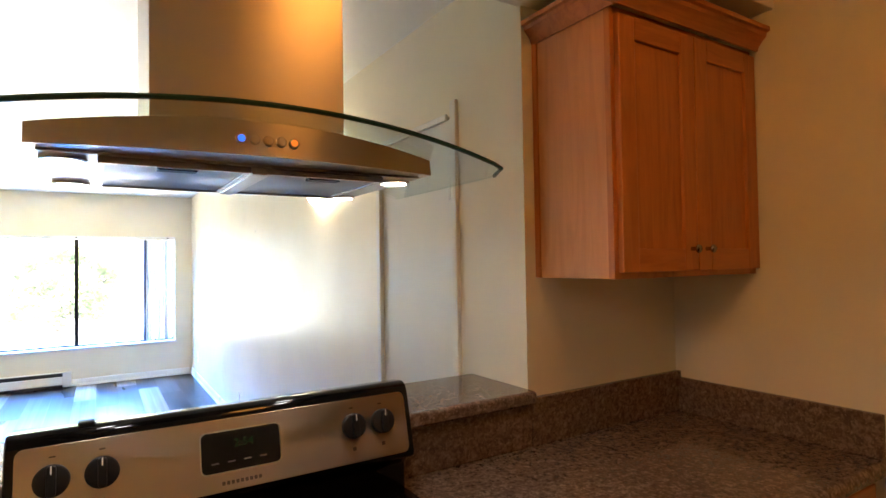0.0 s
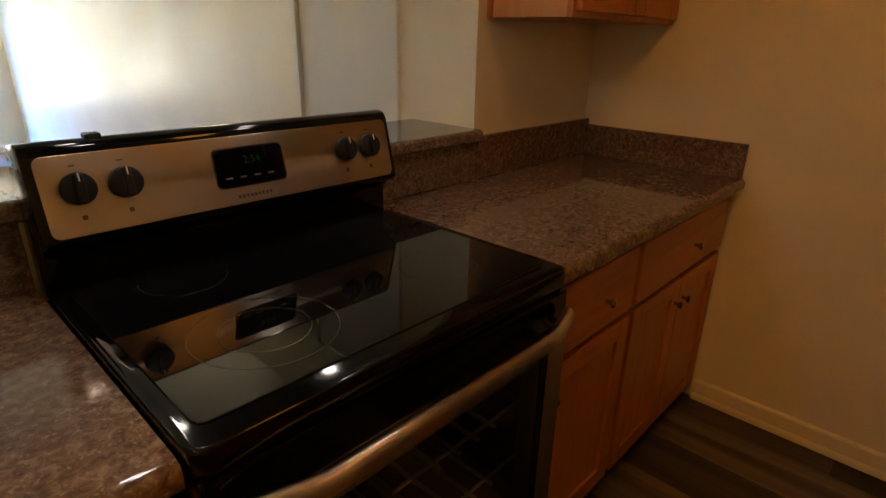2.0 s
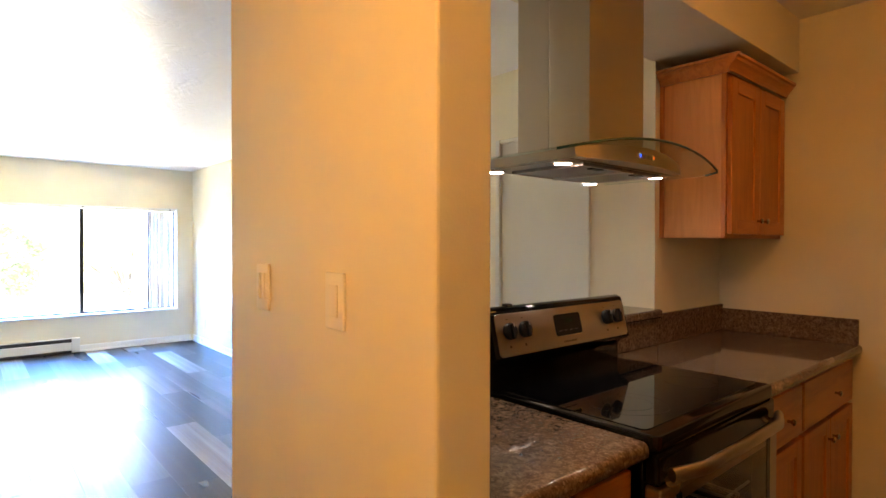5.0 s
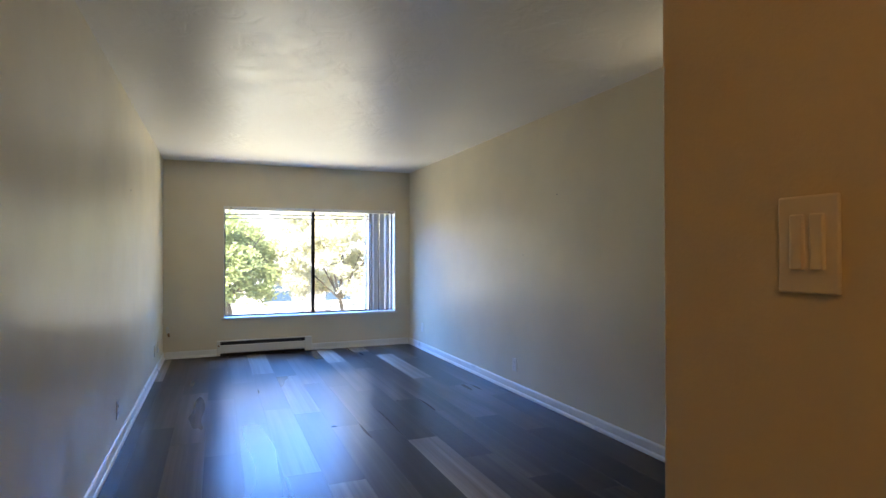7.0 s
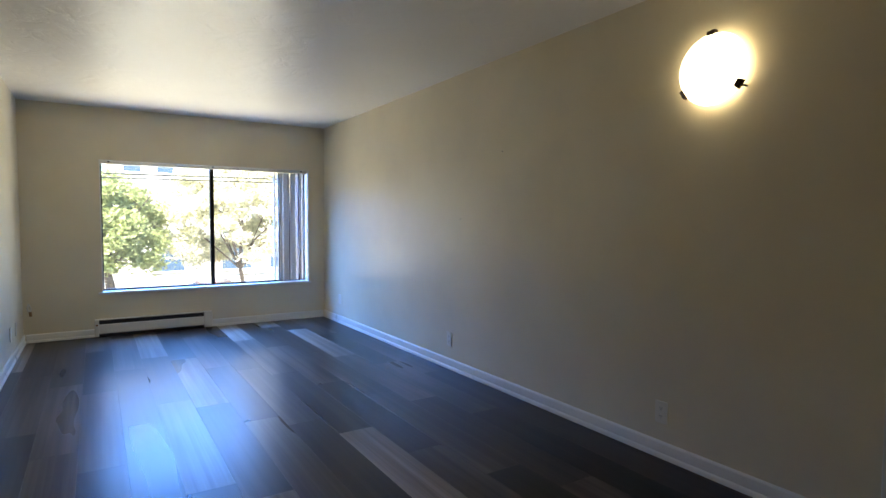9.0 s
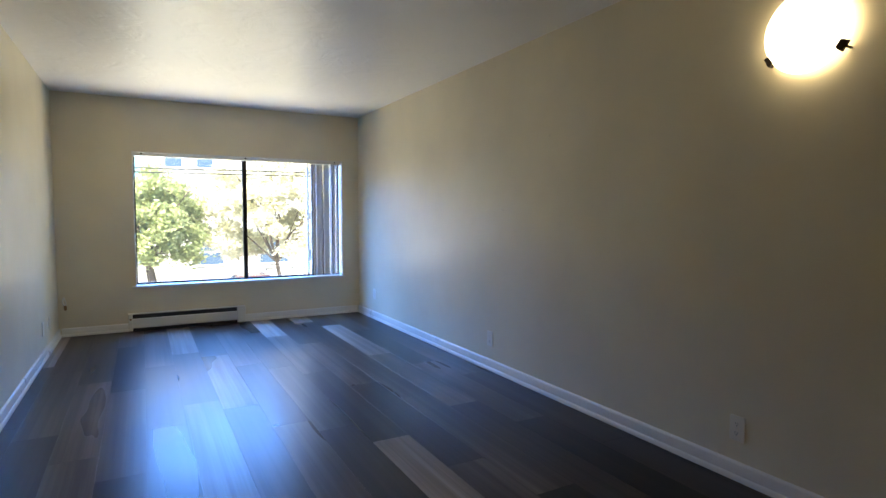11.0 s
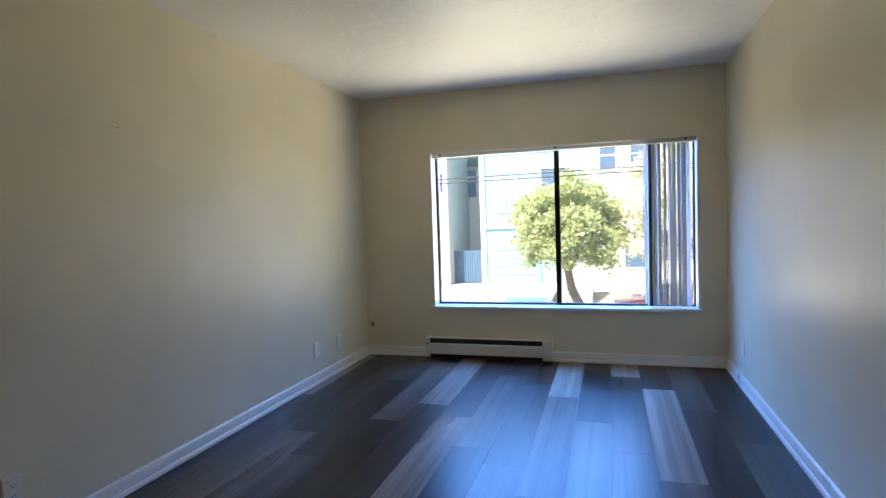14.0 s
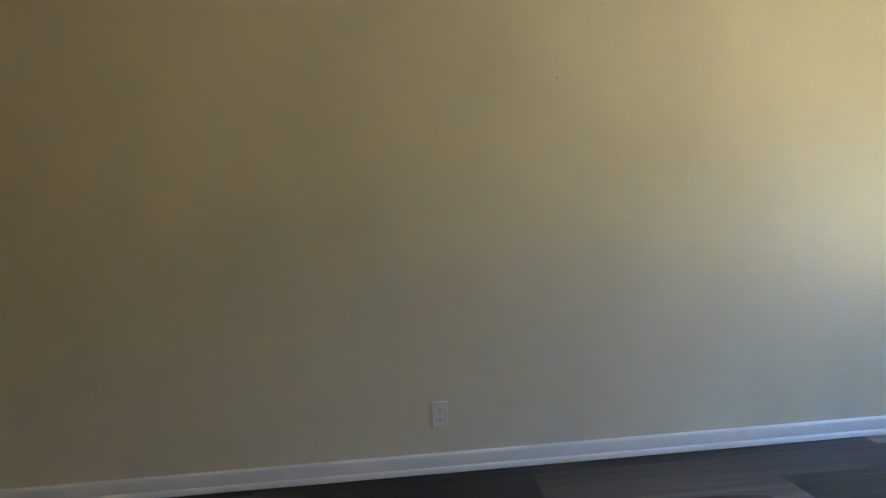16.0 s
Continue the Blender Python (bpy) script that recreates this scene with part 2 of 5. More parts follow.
def glass(name, color, rough=0.0, veil=0.0):
    m = bpy.data.materials.new(name)
    m.use_nodes = True
    nt = m.node_tree
    nt.nodes.remove(nt.nodes["Principled BSDF"])
    g = nt.nodes.new("ShaderNodeBsdfGlossy")
    g.inputs["Roughness"].default_value = rough
    t = nt.nodes.new("ShaderNodeBsdfTransparent")
    t.inputs["Color"].default_value = (*color, 1)
    lw = nt.nodes.new("ShaderNodeLayerWeight")
    lw.inputs["Blend"].default_value = 0.5
    power = nt.nodes.new("ShaderNodeMath")
    power.operation = "POWER"
    power.inputs[1].default_value = 4.0
    nt.links.new(lw.outputs["Facing"], power.inputs[0])
    f = nt.nodes.new("ShaderNodeMath")
    f.operation = "MULTIPLY_ADD"
    f.inputs[1].default_value, f.inputs[2].default_value = 0.6, 0.025
    nt.links.new(power.outputs[0], f.inputs[0])
    mx = nt.nodes.new("ShaderNodeMixShader")
    nt.links.new(f.outputs[0], mx.inputs[0])
    nt.links.new(t.outputs[0], mx.inputs[1])
    nt.links.new(g.outputs[0], mx.inputs[2])
    last = mx.outputs[0]
    # faint translucent film: imitates the glare that veils the view outside
    if veil:
        film = nt.nodes.new("ShaderNodeBsdfTranslucent")
        film.inputs["Color"].default_value = (0.80, 0.66, 0.42, 1)
        coat = nt.nodes.new("ShaderNodeMixShader")
        coat.inputs[0].default_value = veil
        nt.links.new(last, coat.inputs[1])
        nt.links.new(film.outputs[0], coat.inputs[2])
        last = coat.outputs[0]
    nt.links.new(last, nt.nodes["Material Output"].inputs["Surface"])
    return m


# the pane carries a little of the painted glare haze
M["pane"] = glass("window_glass", (0.96, 0.98, 0.98), veil=0.008)
M["hood_glass"] = glass("clear_hood_glass", (0.93, 0.97, 0.95))
M["glass_edge"] = principled("green_glass_edge", (0.02, 0.06, 0.05), 0.1)
M["oven_glass"] = glass("smoked_oven_glass", (0.76, 0.71, 0.64))


def glow(name, color, strength):
    m = principled(name, color, 0.4)
    bsdf(m).inputs["Emission Color"].default_value = (*color, 1)
    bsdf(m).inputs["Emission Strength"].default_value = strength
    return m


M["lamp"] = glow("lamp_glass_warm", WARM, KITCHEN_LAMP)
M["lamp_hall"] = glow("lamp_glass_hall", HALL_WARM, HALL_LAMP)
M["sconce"] = glow("sconce_glass", (1.0, 0.86, 0.58), SCONCE)
M["spot"] = glow("hood_spot", (1.0, 0.95, 0.95), HOOD_SPOT)
M["led_blue"] = glow("led_blue", (0.02, 0.10, 1.0), 0.10)
M["led_orange"] = glow("led_orange", (1.0, 0.25, 0.03), 0.04)
M["digits"] = principled("clock_digits", (0.001, 0.006, 0.001), 0.4, spec=0.1)
bsdf(M["digits"]).inputs["Emission Color"].default_value = (0.03, 0.5, 0.05, 1)
bsdf(M["digits"]).inputs["Emission Strength"].default_value = 0.0010
M["knob"] = principled("dark_nickel", (0.36, 0.33, 0.29), 0.25, 1.0)
M["rack"] = principled("oven_rack_chrome", (0.9, 0.88, 0.84), 0.32, 1.0)


# ---- building helpers ----
ORIGIN = {}


def finish(name, bm, material, smooth=None):
    me = bpy.data.meshes.new(name)
    bmesh.ops.recalc_face_normals(bm, faces=bm.faces)
    if smooth is not None:
        lim = radians(smooth)
        for f in bm.faces:
            f.smooth = True
        for e in bm.edges:
            if len(e.link_faces) == 2 and e.calc_face_angle(0.0) > lim:
                e.smooth = False
    bm.to_mesh(me)
    bm.free()
    me.materials.append(material)
    return me


def thing(name, at, label="", category="", group="", kind=""):
    ob = new(name)
    ob.empty_display_size = 0.05
    ob.location = at
    ORIGIN[ob.name] = Vector(at)
    return tagged(ob, label, category, group, kind)


def part(name, bm, material, parent, label="", smooth=None):
    """Links a bmesh, drawn in world metres, as one mesh under a thing or a part."""
    o = ORIGIN[parent.name]
    bmesh.ops.translate(bm, verts=bm.verts, vec=-o)
    ob = new(name, finish(name, bm, material, smooth))
    ob.parent = parent
    ORIGIN[ob.name] = o
    if label:
        ob["label"] = label
    return ob


def solid(name, bm, material, label="", category="", kind="structure", smooth=None):
    """A top-level mesh drawn in world metres."""
    ob = new(name, finish(name, bm, material, smooth))
    ORIGIN[ob.name] = Vector((0, 0, 0))
    return tagged(ob, label, category, "", kind)


def box(x0, x1, y0, y1, z0, z1, bevel=0.0, segments=2, bm=None):
    own = bmesh.new()
    bmesh.ops.create_cube(own, size=1.0)
    for v in own.verts:
        v.co = Vector(((x0 + x1) / 2 + v.co.x * (x1 - x0), (y0 + y1) / 2 + v.co.y * (y1 - y0), (z0 + z1) / 2 + v.co.z * (z1 - z0)))
    if bevel:
        bmesh.ops.bevel(own, geom=own.edges[:], offset=bevel, segments=segments, profile=0.5, affect="EDGES")
    if bm is None:
        return own
    tmp = bpy.data.meshes.new("tmp")
    own.to_mesh(tmp)
    own.free()
    bm.from_mesh(tmp)
    bpy.data.meshes.remove(tmp)
    return bm


def merge(bm, other):
    tmp = bpy.data.meshes.new("tmp")
    other.to_mesh(tmp)
    other.free()
    bm.from_mesh(tmp)
    bpy.data.meshes.remove(tmp)
    return bm


def lathe(profile, m, steps=24):
    """Turns (radius, height) pairs round the z axis, then poses the result by m."""
    bm = bmesh.new()
    rings = []
    for r, h in profile:
        if r < 1e-6:
            rings.append([bm.verts.new((0, 0, h))])
        else:
            rings.append([bm.verts.new((r * math.cos(2 * math.pi * i / steps), r * math.sin(2 * math.pi * i / steps), h)) for i in range(steps)])
    for a, b in zip(rings, rings[1:]):
        for i in range(steps):
            j = (i + 1) % steps
            if len(a) == 1 and len(b) == 1:
                continue
            if len(a) == 1:
                bm.faces.new((a[0], b[i], b[j]))
            elif len(b) == 1:
                bm.faces.new((a[i], a[j], b[0]))
            else:
                bm.faces.new((a[i], a[j], b[j], b[i]))
    for end in (rings[0], rings[-1]):
        if len(end) > 1:
            bm.faces.new(end)
    bmesh.ops.transform(bm, matrix=m, verts=bm.verts)
    return bm


def prism(outline, axis, a, b, bevel=0.0, segments=2):
    """Pulls a closed outline (pairs in the two other axes) from a to b along an axis."""
    bm = bmesh.new()
    place = {"x": lambda p, t: (t, p[0], p[1]), "y": lambda p, t: (p[0], t, p[1]), "z": lambda p, t: (p[0], p[1], t)}[axis]
    lo = [bm.verts.new(place(p, a)) for p in outline]
    hi = [bm.verts.new(place(p, b)) for p in outline]
    bm.faces.new(lo)
    bm.faces.new(hi)
    n = len(outline)
    for i in range(n):
        bm.faces.new((lo[i], lo[(i + 1) % n], hi[(i + 1) % n], hi[i]))
    bmesh.ops.recalc_face_normals(bm, faces=bm.faces)
    if bevel:
        bmesh.ops.bevel(bm, geom=bm.edges[:], offset=bevel, segments=segments, profile=0.5, affect="EDGES")
    return bm


def tube(points, radius, steps=10, taper=None, squash=(1.0, 1.0)):
    """A round bar along a line of points."""
    bm = bmesh.new()
    pts = [Vector(p) for p in points]
    rings = []
    for i, p in enumerate(pts):
        d = (pts[min(i + 1, len(pts) - 1)] - pts[max(i - 1, 0)]).normalized()
        up = Vector((0, 0, 1)) if abs(d.z) < 0.9 else Vector((1, 0, 0))
        u = d.cross(up).normalized()
        w = u.cross(d).normalized()
        r = radius if taper is None else radius + (taper - radius) * i / (len(pts) - 1)
        rings.append([bm.verts.new(p + u * (r * squash[0] * math.cos(2 * math.pi * k / steps)) + w * (r * squash[1] * math.sin(2 * math.pi * k / steps))) for k in range(steps)])
    for a, b in zip(rings, rings[1:]):
        for k in range(steps):
            bm.faces.new((a[k], a[(k + 1) % steps], b[(k + 1) % steps], b[k]))
    bm.faces.new(rings[0])
    bm.faces.new(rings[-1])
    return bm


def rounded(w, h, r, n=5):
    """Outline of a rectangle with round corners, centred on the origin."""
    out = []
    for cx, cy, a0 in ((w / 2 - r, h / 2 - r, 0), (-w / 2 + r, h / 2 - r, 90), (-w / 2 + r, -h / 2 + r, 180), (w / 2 - r, -h / 2 + r, 270)):
        for i in range(n + 1):
            a = radians(a0 + 90 * i / n)
            out.append((cx + r * math.cos(a), cy + r * math.sin(a)))
    return out

# ---- the place: x 0 is the long right wall, y 0 the kitchen's bar wall, z 0 the floor ----
LEFT, RIGHT, FRONT, BACK = -3.11, 0.0, 6.98, -2.26
KITCHEN_END = 0.71
CEIL, KITCHEN_CEIL, SOFFIT = 2.40, 2.50, 2.235
WIN = (-2.44, -0.20, 0.465, 1.862)
DOOR_Y = (0.385, 0.985)
DOOR_TOP = 1.99
STUB = (-1.868, -1.742, -0.63, 0.28)

solid("floor", box(LEFT - 0.2, KITCHEN_END + 0.2, BACK - 0.2, FRONT + 0.2, -0.2, -0.006), M["underlay"], "dark subfloor under grey-brown vinyl planks", "floor")
solid("wall_left", box(LEFT - 0.15, LEFT, BACK, FRONT, 0, 2.62), M["wall"], "long cream painted plaster wall with baseboard", "wall")
solid("wall_back", box(LEFT - 0.15, KITCHEN_END + 0.15, BACK - 0.15, BACK, 0, 2.62), M["wall"], "plain cream wall behind the kitchen counter", "wall")
solid("wall_kitchen_end", box(KITCHEN_END, KITCHEN_END + 0.15, BACK, 0.0, 0, 2.62), M["wall"], "cream kitchen end wall in warm lamplight", "wall")
solid("wall_kitchen_return", box(0.15, KITCHEN_END + 0.15, 0.0, 0.15, 0, 2.62), M["wall"], "cream wall behind the upper cabinet", "wall")

bm = bmesh.new()
box(RIGHT, 0.15, 0.0, DOOR_Y[0], 0, 2.62, bm=bm)
box(RIGHT, 0.15, DOOR_Y[1], FRONT, 0, 2.62, bm=bm)
box(RIGHT, 0.15, DOOR_Y[0], DOOR_Y[1], DOOR_TOP, 2.62, bm=bm)
solid("wall_right", bm, M["wall"], "long cream plaster wall with a wall lamp and a door", "wall")

bm = bmesh.new()
x0, x1, z0, z1 = WIN
box(LEFT - 0.15, x0, FRONT, FRONT + 0.22, 0, 2.62, bm=bm)
box(x1, RIGHT + 0.15, FRONT, FRONT + 0.22, 0, 2.62, bm=bm)
box(x0, x1, FRONT, FRONT + 0.22, 0, z0, bm=bm)
box(x0, x1, FRONT, FRONT + 0.22, z1, 2.62, bm=bm)
solid("wall_window", bm, M["wall"], "cream end wall with a wide sliding window", "wall")

solid("wall_partition", box(*STUB, 0, 2.62, 0.006), M["wall"], "short cream partition beside the kitchen counter with switches", "wall")
solid("half_wall", box(STUB[1], RIGHT, 0.004, 0.24, 0, 1.036), M["wall"], "low wall that carries the bar top", "wall")
solid("soffit", box(STUB[1], KITCHEN_END, -0.380, 0.015, SOFFIT, 2.62, 0.004), M["wall"], "boxed-in cream soffit over the bar opening", "soffit")
solid("ceiling", box(LEFT, RIGHT, 0.015, FRONT, CEIL, CEIL + 0.2), M["ceiling"], "white skip-trowel textured ceiling", "ceiling")
solid("ceiling_hall", box(LEFT, STUB[1], BACK, 0.015, CEIL, CEIL + 0.2), M["ceiling"], "white textured hall ceiling", "ceiling")
solid("ceiling_kitchen", box(STUB[1], KITCHEN_END, BACK, -0.380, KITCHEN_CEIL, KITCHEN_CEIL + 0.12), M["ceiling"], "white kitchen ceiling in warm lamplight", "ceiling")
solid("roof", box(LEFT - 0.4, KITCHEN_END + 0.4, BACK - 0.4, FRONT + 0.3, 2.64, 2.8), M["wall"], "plain flat slab above the flat", "roof")
solid("facade_below", box(LEFT - 0.4, KITCHEN_END + 0.4, FRONT + 0.02, FRONT + 0.22, -2.6, -0.21), M["wall"], "plain outer wall below the window", "wall")


def baseboard(name, p, q, inward, coat="trim", label="white painted baseboard with a shoe moulding"):
    """Board with a rounded top and a small shoe moulding along a wall from p to q."""
    (ax, ay), (bx, by) = p, q
    prof = [(0.0, 0.002), (0.022, 0.002), (0.022, 0.018), (0.017, 0.026), (0.013, 0.028), (0.013, 0.074), (0.010, 0.083), (0.0, 0.087)]
    if abs(ax - bx) < 1e-6:
        bm = prism([(ax + inward * d, z) for d, z in prof], "y", ay, by)
    else:
        bm = prism([(ay + inward * d, z) for d, z in prof], "x", ax, bx)
    return solid(name, bm, M[coat], label, "baseboard", smooth=50)


baseboard("baseboard", (LEFT, BACK), (LEFT, FRONT), 1)
baseboard("baseboard", (RIGHT, DOOR_Y[1] + 0.035), (RIGHT, FRONT), -1)
baseboard("baseboard", (LEFT + 0.023, FRONT), (-2.515, FRONT), -1)
baseboard("baseboard", (-1.365, FRONT), (RIGHT - 0.023, FRONT), -1)
prof_y = (-1.47, -0.62)
baseboard("baseboard", (KITCHEN_END, prof_y[0]), (KITCHEN_END, prof_y[1]), -1, "wall", "cream painted kitchen baseboard")


# window: reveal, frame, sliding panes, sill
def window():
    w = thing("window_1", ((x0 + x1) / 2, FRONT + 0.1, z0), "wide aluminium sliding window with dark frame, white sill", "window", kind="structure")
    yi, yo = FRONT + 0.135, FRONT + 0.185
    f = 0.026
    part("window_frame", box(x0, x1, yi, yo, z0, z0 + 0.022, 0.003), M["dark_metal"], w)
    part("window_frame", box(x0, x1, yi, yo, z1 - f, z1, 0.003), M["dark_metal"], w)
    part("window_frame", box(x0, x0 + f, yi, yo, z0 + 0.022, z1 - f, 0.003), M["dark_metal"], w)
    part("window_frame", box(x1 - f, x1, yi, yo, z0 + 0.022, z1 - f, 0.003), M["dark_metal"], w)
    part("mullion", box(-1.342, -1.298, yi - 0.008, yo, z0 + 0.022, z1 - f, 0.004), M["dark_metal"], w, "dark meeting rail between the panes")
    part("jamb_strip", box(-0.60, -0.575, yi + 0.012, yo - 0.005, z0 + 0.022, z1 - f, 0.003), M["trim"], w, "pale sliding sash stile")
    for a, b in ((x0 + f, -1.342), (-1.298, x1 - f)):
        p = part("pane", box(a, b, yi + 0.02, yi + 0.025, z0 + 0.022, z1 - f), M["pane"], w)
        p.visible_shadow = False
    part("window_sill", box(x0 - 0.03, x1 + 0.015, FRONT - 0.022, FRONT + 0.0, z0 - 0.02, z0 + 0.006, 0.004), M["trim"], w)
    part("window_sill", box(x0, x1, FRONT, yi, z0 + 0.0005, z0 + 0.006), M["trim"], w)
    part("reveal", box(x0, x0 + 0.012, FRONT - 0.006, yi, z0 + 0.006, z1 - 0.001, 0.002), M["trim"], w)
    part("reveal", box(x1 - 0.012, x1, FRONT - 0.006, yi, z0 + 0.006, z1 - 0.001, 0.002), M["trim"], w)
    part("reveal", box(x0 + 0.012, x1 - 0.012, FRONT - 0.003, yi, z1 - 0.012, z1 - 0.001, 0.002), M["trim"], w)


window()


# painted flush door in the right wall, with narrow casing
def door():
    y0, y1 = DOOR_Y
    d = thing("door_1", (0.03, (y0 + y1) / 2, 0), "flush white painted door with narrow casing, closed", "door", kind="structure")
    part("door_leaf", box(0.006, 0.044, y0 + 0.004, y1 - 0.004, 0.012, DOOR_TOP - 0.006, 0.003), M["door"], d)
    part("casing", box(-0.014, 0.006, y0 - 0.034, y0 + 0.002, 0.0, DOOR_TOP + 0.05, 0.004), M["door"], d)
    part("casing", box(-0.012, 0.006, y1 - 0.002, y1 + 0.034, 0.0, DOOR_TOP + 0.012, 0.004), M["door"], d)
    part("head_casing", box(-0.010, 0.006, y0 + 0.035, y1 - 0.003, DOOR_TOP - 0.012, DOOR_TOP + 0.012, 0.004), M["trim"], d)
    part("stop", box(0.05, 0.15, y0, y1, 0.0, DOOR_TOP), M["door"], d, "solid backing behind the leaf")
    part("latch", box(-0.010, 0.006, y0 + 0.010, y0 + 0.026, 1.685, 1.765, 0.003), M["nickel"], d, "small metal surface latch")


door()


def outlet(at, face, label, category, style):
    """A wall plate with its inserts; face is the wall's inward direction along x."""
    x, y, z = at
    t = thing("outlet" if style == "outlet" else ("light_switch" if "switch" in style else "wall_plate"), at, label, category, "wall plates")

    def bit(dx0, dx1, y0, y1, z0, z1, bevel, name, mat):
        a, b = sorted((x + face * dx0, x + face * dx1))
        return part(name, box(a, b, y + y0, y + y1, z + z0, z + z1, bevel), mat, t)

    bit(0.0, 0.0075, -0.036, 0.036, -0.058, 0.058, 0.0025, "plate", M["plate"])
    if style == "outlet":
        for dz in (-0.021, 0.021):
            r = bit(0.005, 0.0085, -0.0165, 0.0165, dz - 0.014, dz + 0.014, 0.0015, "receptacle", M["plate"])
            for dy in (-0.006, 0.006):
                a, b = sorted((x + face * 0.008, x + face * 0.0092))
                part("slot", box(a, b, y + dy - 0.001, y + dy + 0.001, z + dz - 0.002, z + dz + 0.007), M["slot"], r)
            a, b = sorted((x + face * 0.008, x + face * 0.0092))
            part("slot", box(a, b, y - 0.002, y + 0.002, z + dz - 0.010, z + dz - 0.006), M["slot"], r)
        bit(0.005, 0.0075, -0.003, 0.003, -0.003, 0.003, 0.001, "screw", M["nickel"])
    elif style == "switch_double":
        for dy in (-0.014, 0.010):
            bit(0.005, 0.013, dy - 0.008, dy + 0.008, -0.030, 0.036, 0.002, "rocker", M["plate"])
    elif style == "switch_rocker":
        bit(0.005, 0.012, -0.016, 0.016, -0.033, 0.033, 0.002, "rocker", M["plate"])
    else:
        bit(0.005, 0.007, -0.004, 0.004, -0.004, 0.004, 0.001, "screw", M["nickel"])
    return t


outlet((LEFT, 3.685, 0.262), 1, "white duplex outlet low on the cream wall", "outlet", "outlet")
outlet((LEFT, 5.995, 0.265), 1, "white blank wall plate above the baseboard", "wall plate", "plate")
outlet((LEFT, 6.365, 0.252), 1, "white blank wall plate near the corner", "wall plate", "plate")
outlet((RIGHT, 4.015, 0.25), -1, "white duplex outlet low on the long wall", "outlet", "outlet")
outlet((RIGHT, 1.975, 0.24), -1, "white duplex outlet below the wall lamp", "outlet", "outlet")
outlet((RIGHT, 6.45, 0.29), -1, "white wall plate near the window corner", "wall plate", "plate")
outlet((STUB[0], 0.045, 1.27), -1, "ivory double light switch on the partition", "light switch", "switch_double")
outlet((STUB[0], -0.315, 1.262), -1, "ivory rocker light switch on the partition", "light switch", "switch_rocker")


def nail(at, face, label):
    m4 = pose(*at, 0, 90 * face, 0)
    t = tagged(new("nail", finish("nail", lathe([(0.0, -0.004), (0.0025, -0.003), (0.0025, 0.004), (0.0034, 0.005), (0.0034, 0.006), (0.0, 0.007)], m4, 8), M["mark"])), label, "nail")
    return t


nail((RIGHT, 3.33, 1.733), -1, "small dark nail in the cream wall")
nail((RIGHT, 3.86, 1.25), -1, "tiny filled nail head on the wall")
nail((LEFT, 4.268, 1.737), 1, "small dark nail in the cream wall")


# wall lamp: shallow round glass with three clips
def sconce():
    c = Vector((0.0, 1.728, 1.945))
    t = thing("wall_lamp", c, "round white glass wall lamp, lit, with three bronze clips", "wall lamp")
    m4 = Matrix.Translation(c) @ pose(0, 0, 0, 0, -90, 0)
    part("backplate", lathe([(0.0, 0.0), (0.13, 0.0), (0.13, 0.02), (0.0, 0.02)], m4, 32), M["trim"], t)
    prof = [(0.163, 0.026), (0.166, 0.030), (0.163, 0.036)] + [(0.163 * math.cos(radians(a)), 0.036 + 0.062 * math.sin(radians(a))) for a in range(10, 91, 10)]
    part("glass_shade", lathe(prof[:-1] + [(0.0, 0.098)], m4, 48), M["sconce"], t, "glowing white glass dish", smooth=60)
    for a in (90, 214, 326):
        d = Vector((0, math.cos(radians(a)), math.sin(radians(a))))
        u = Vector((1, 0, 0)).cross(d)
        bm = bmesh.new()
        pts = []
        for k in range(9):
            b = radians(180 * k / 8)
            pts.append(d * (0.176 - 0.034 * math.sin(b)) + u * (0.022 * math.cos(b)))
        lo = [bm.verts.new(c + p + Vector((-0.030, 0, 0))) for p in pts]
        hi = [bm.verts.new(c + p + Vector((-0.050 - 0.010 * math.sin(math.pi * i / 8), 0, 0))) for i, p in enumerate(pts)]
        bm.faces.new(lo)
        bm.faces.new(hi)
        for i in range(9):
            j = (i + 1) % 9
            bm.faces.new((lo[i], lo[j], hi[j], hi[i]))
        part("clip", bm, M["bronze"], t, "dark bronze half-round clip")
        part("clip_arm", tube([c + d * 0.178 + Vector((-0.04, 0, 0)), c + d * 0.184 + Vector((-0.02, 0, 0)), c + d * 0.178 + Vector((0.001, 0, 0))], 0.005, 8), M["bronze"], t)


sconce()


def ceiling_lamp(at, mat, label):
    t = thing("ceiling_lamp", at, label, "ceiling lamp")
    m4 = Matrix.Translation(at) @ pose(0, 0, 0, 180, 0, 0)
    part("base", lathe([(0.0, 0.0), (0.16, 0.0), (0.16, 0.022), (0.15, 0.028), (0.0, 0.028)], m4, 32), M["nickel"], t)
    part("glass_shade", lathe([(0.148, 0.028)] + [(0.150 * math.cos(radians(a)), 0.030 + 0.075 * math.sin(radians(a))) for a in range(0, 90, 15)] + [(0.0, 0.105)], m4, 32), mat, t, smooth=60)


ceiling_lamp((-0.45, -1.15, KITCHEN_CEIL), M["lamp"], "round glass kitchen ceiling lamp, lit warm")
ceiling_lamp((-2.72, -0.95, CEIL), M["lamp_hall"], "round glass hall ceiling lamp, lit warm")


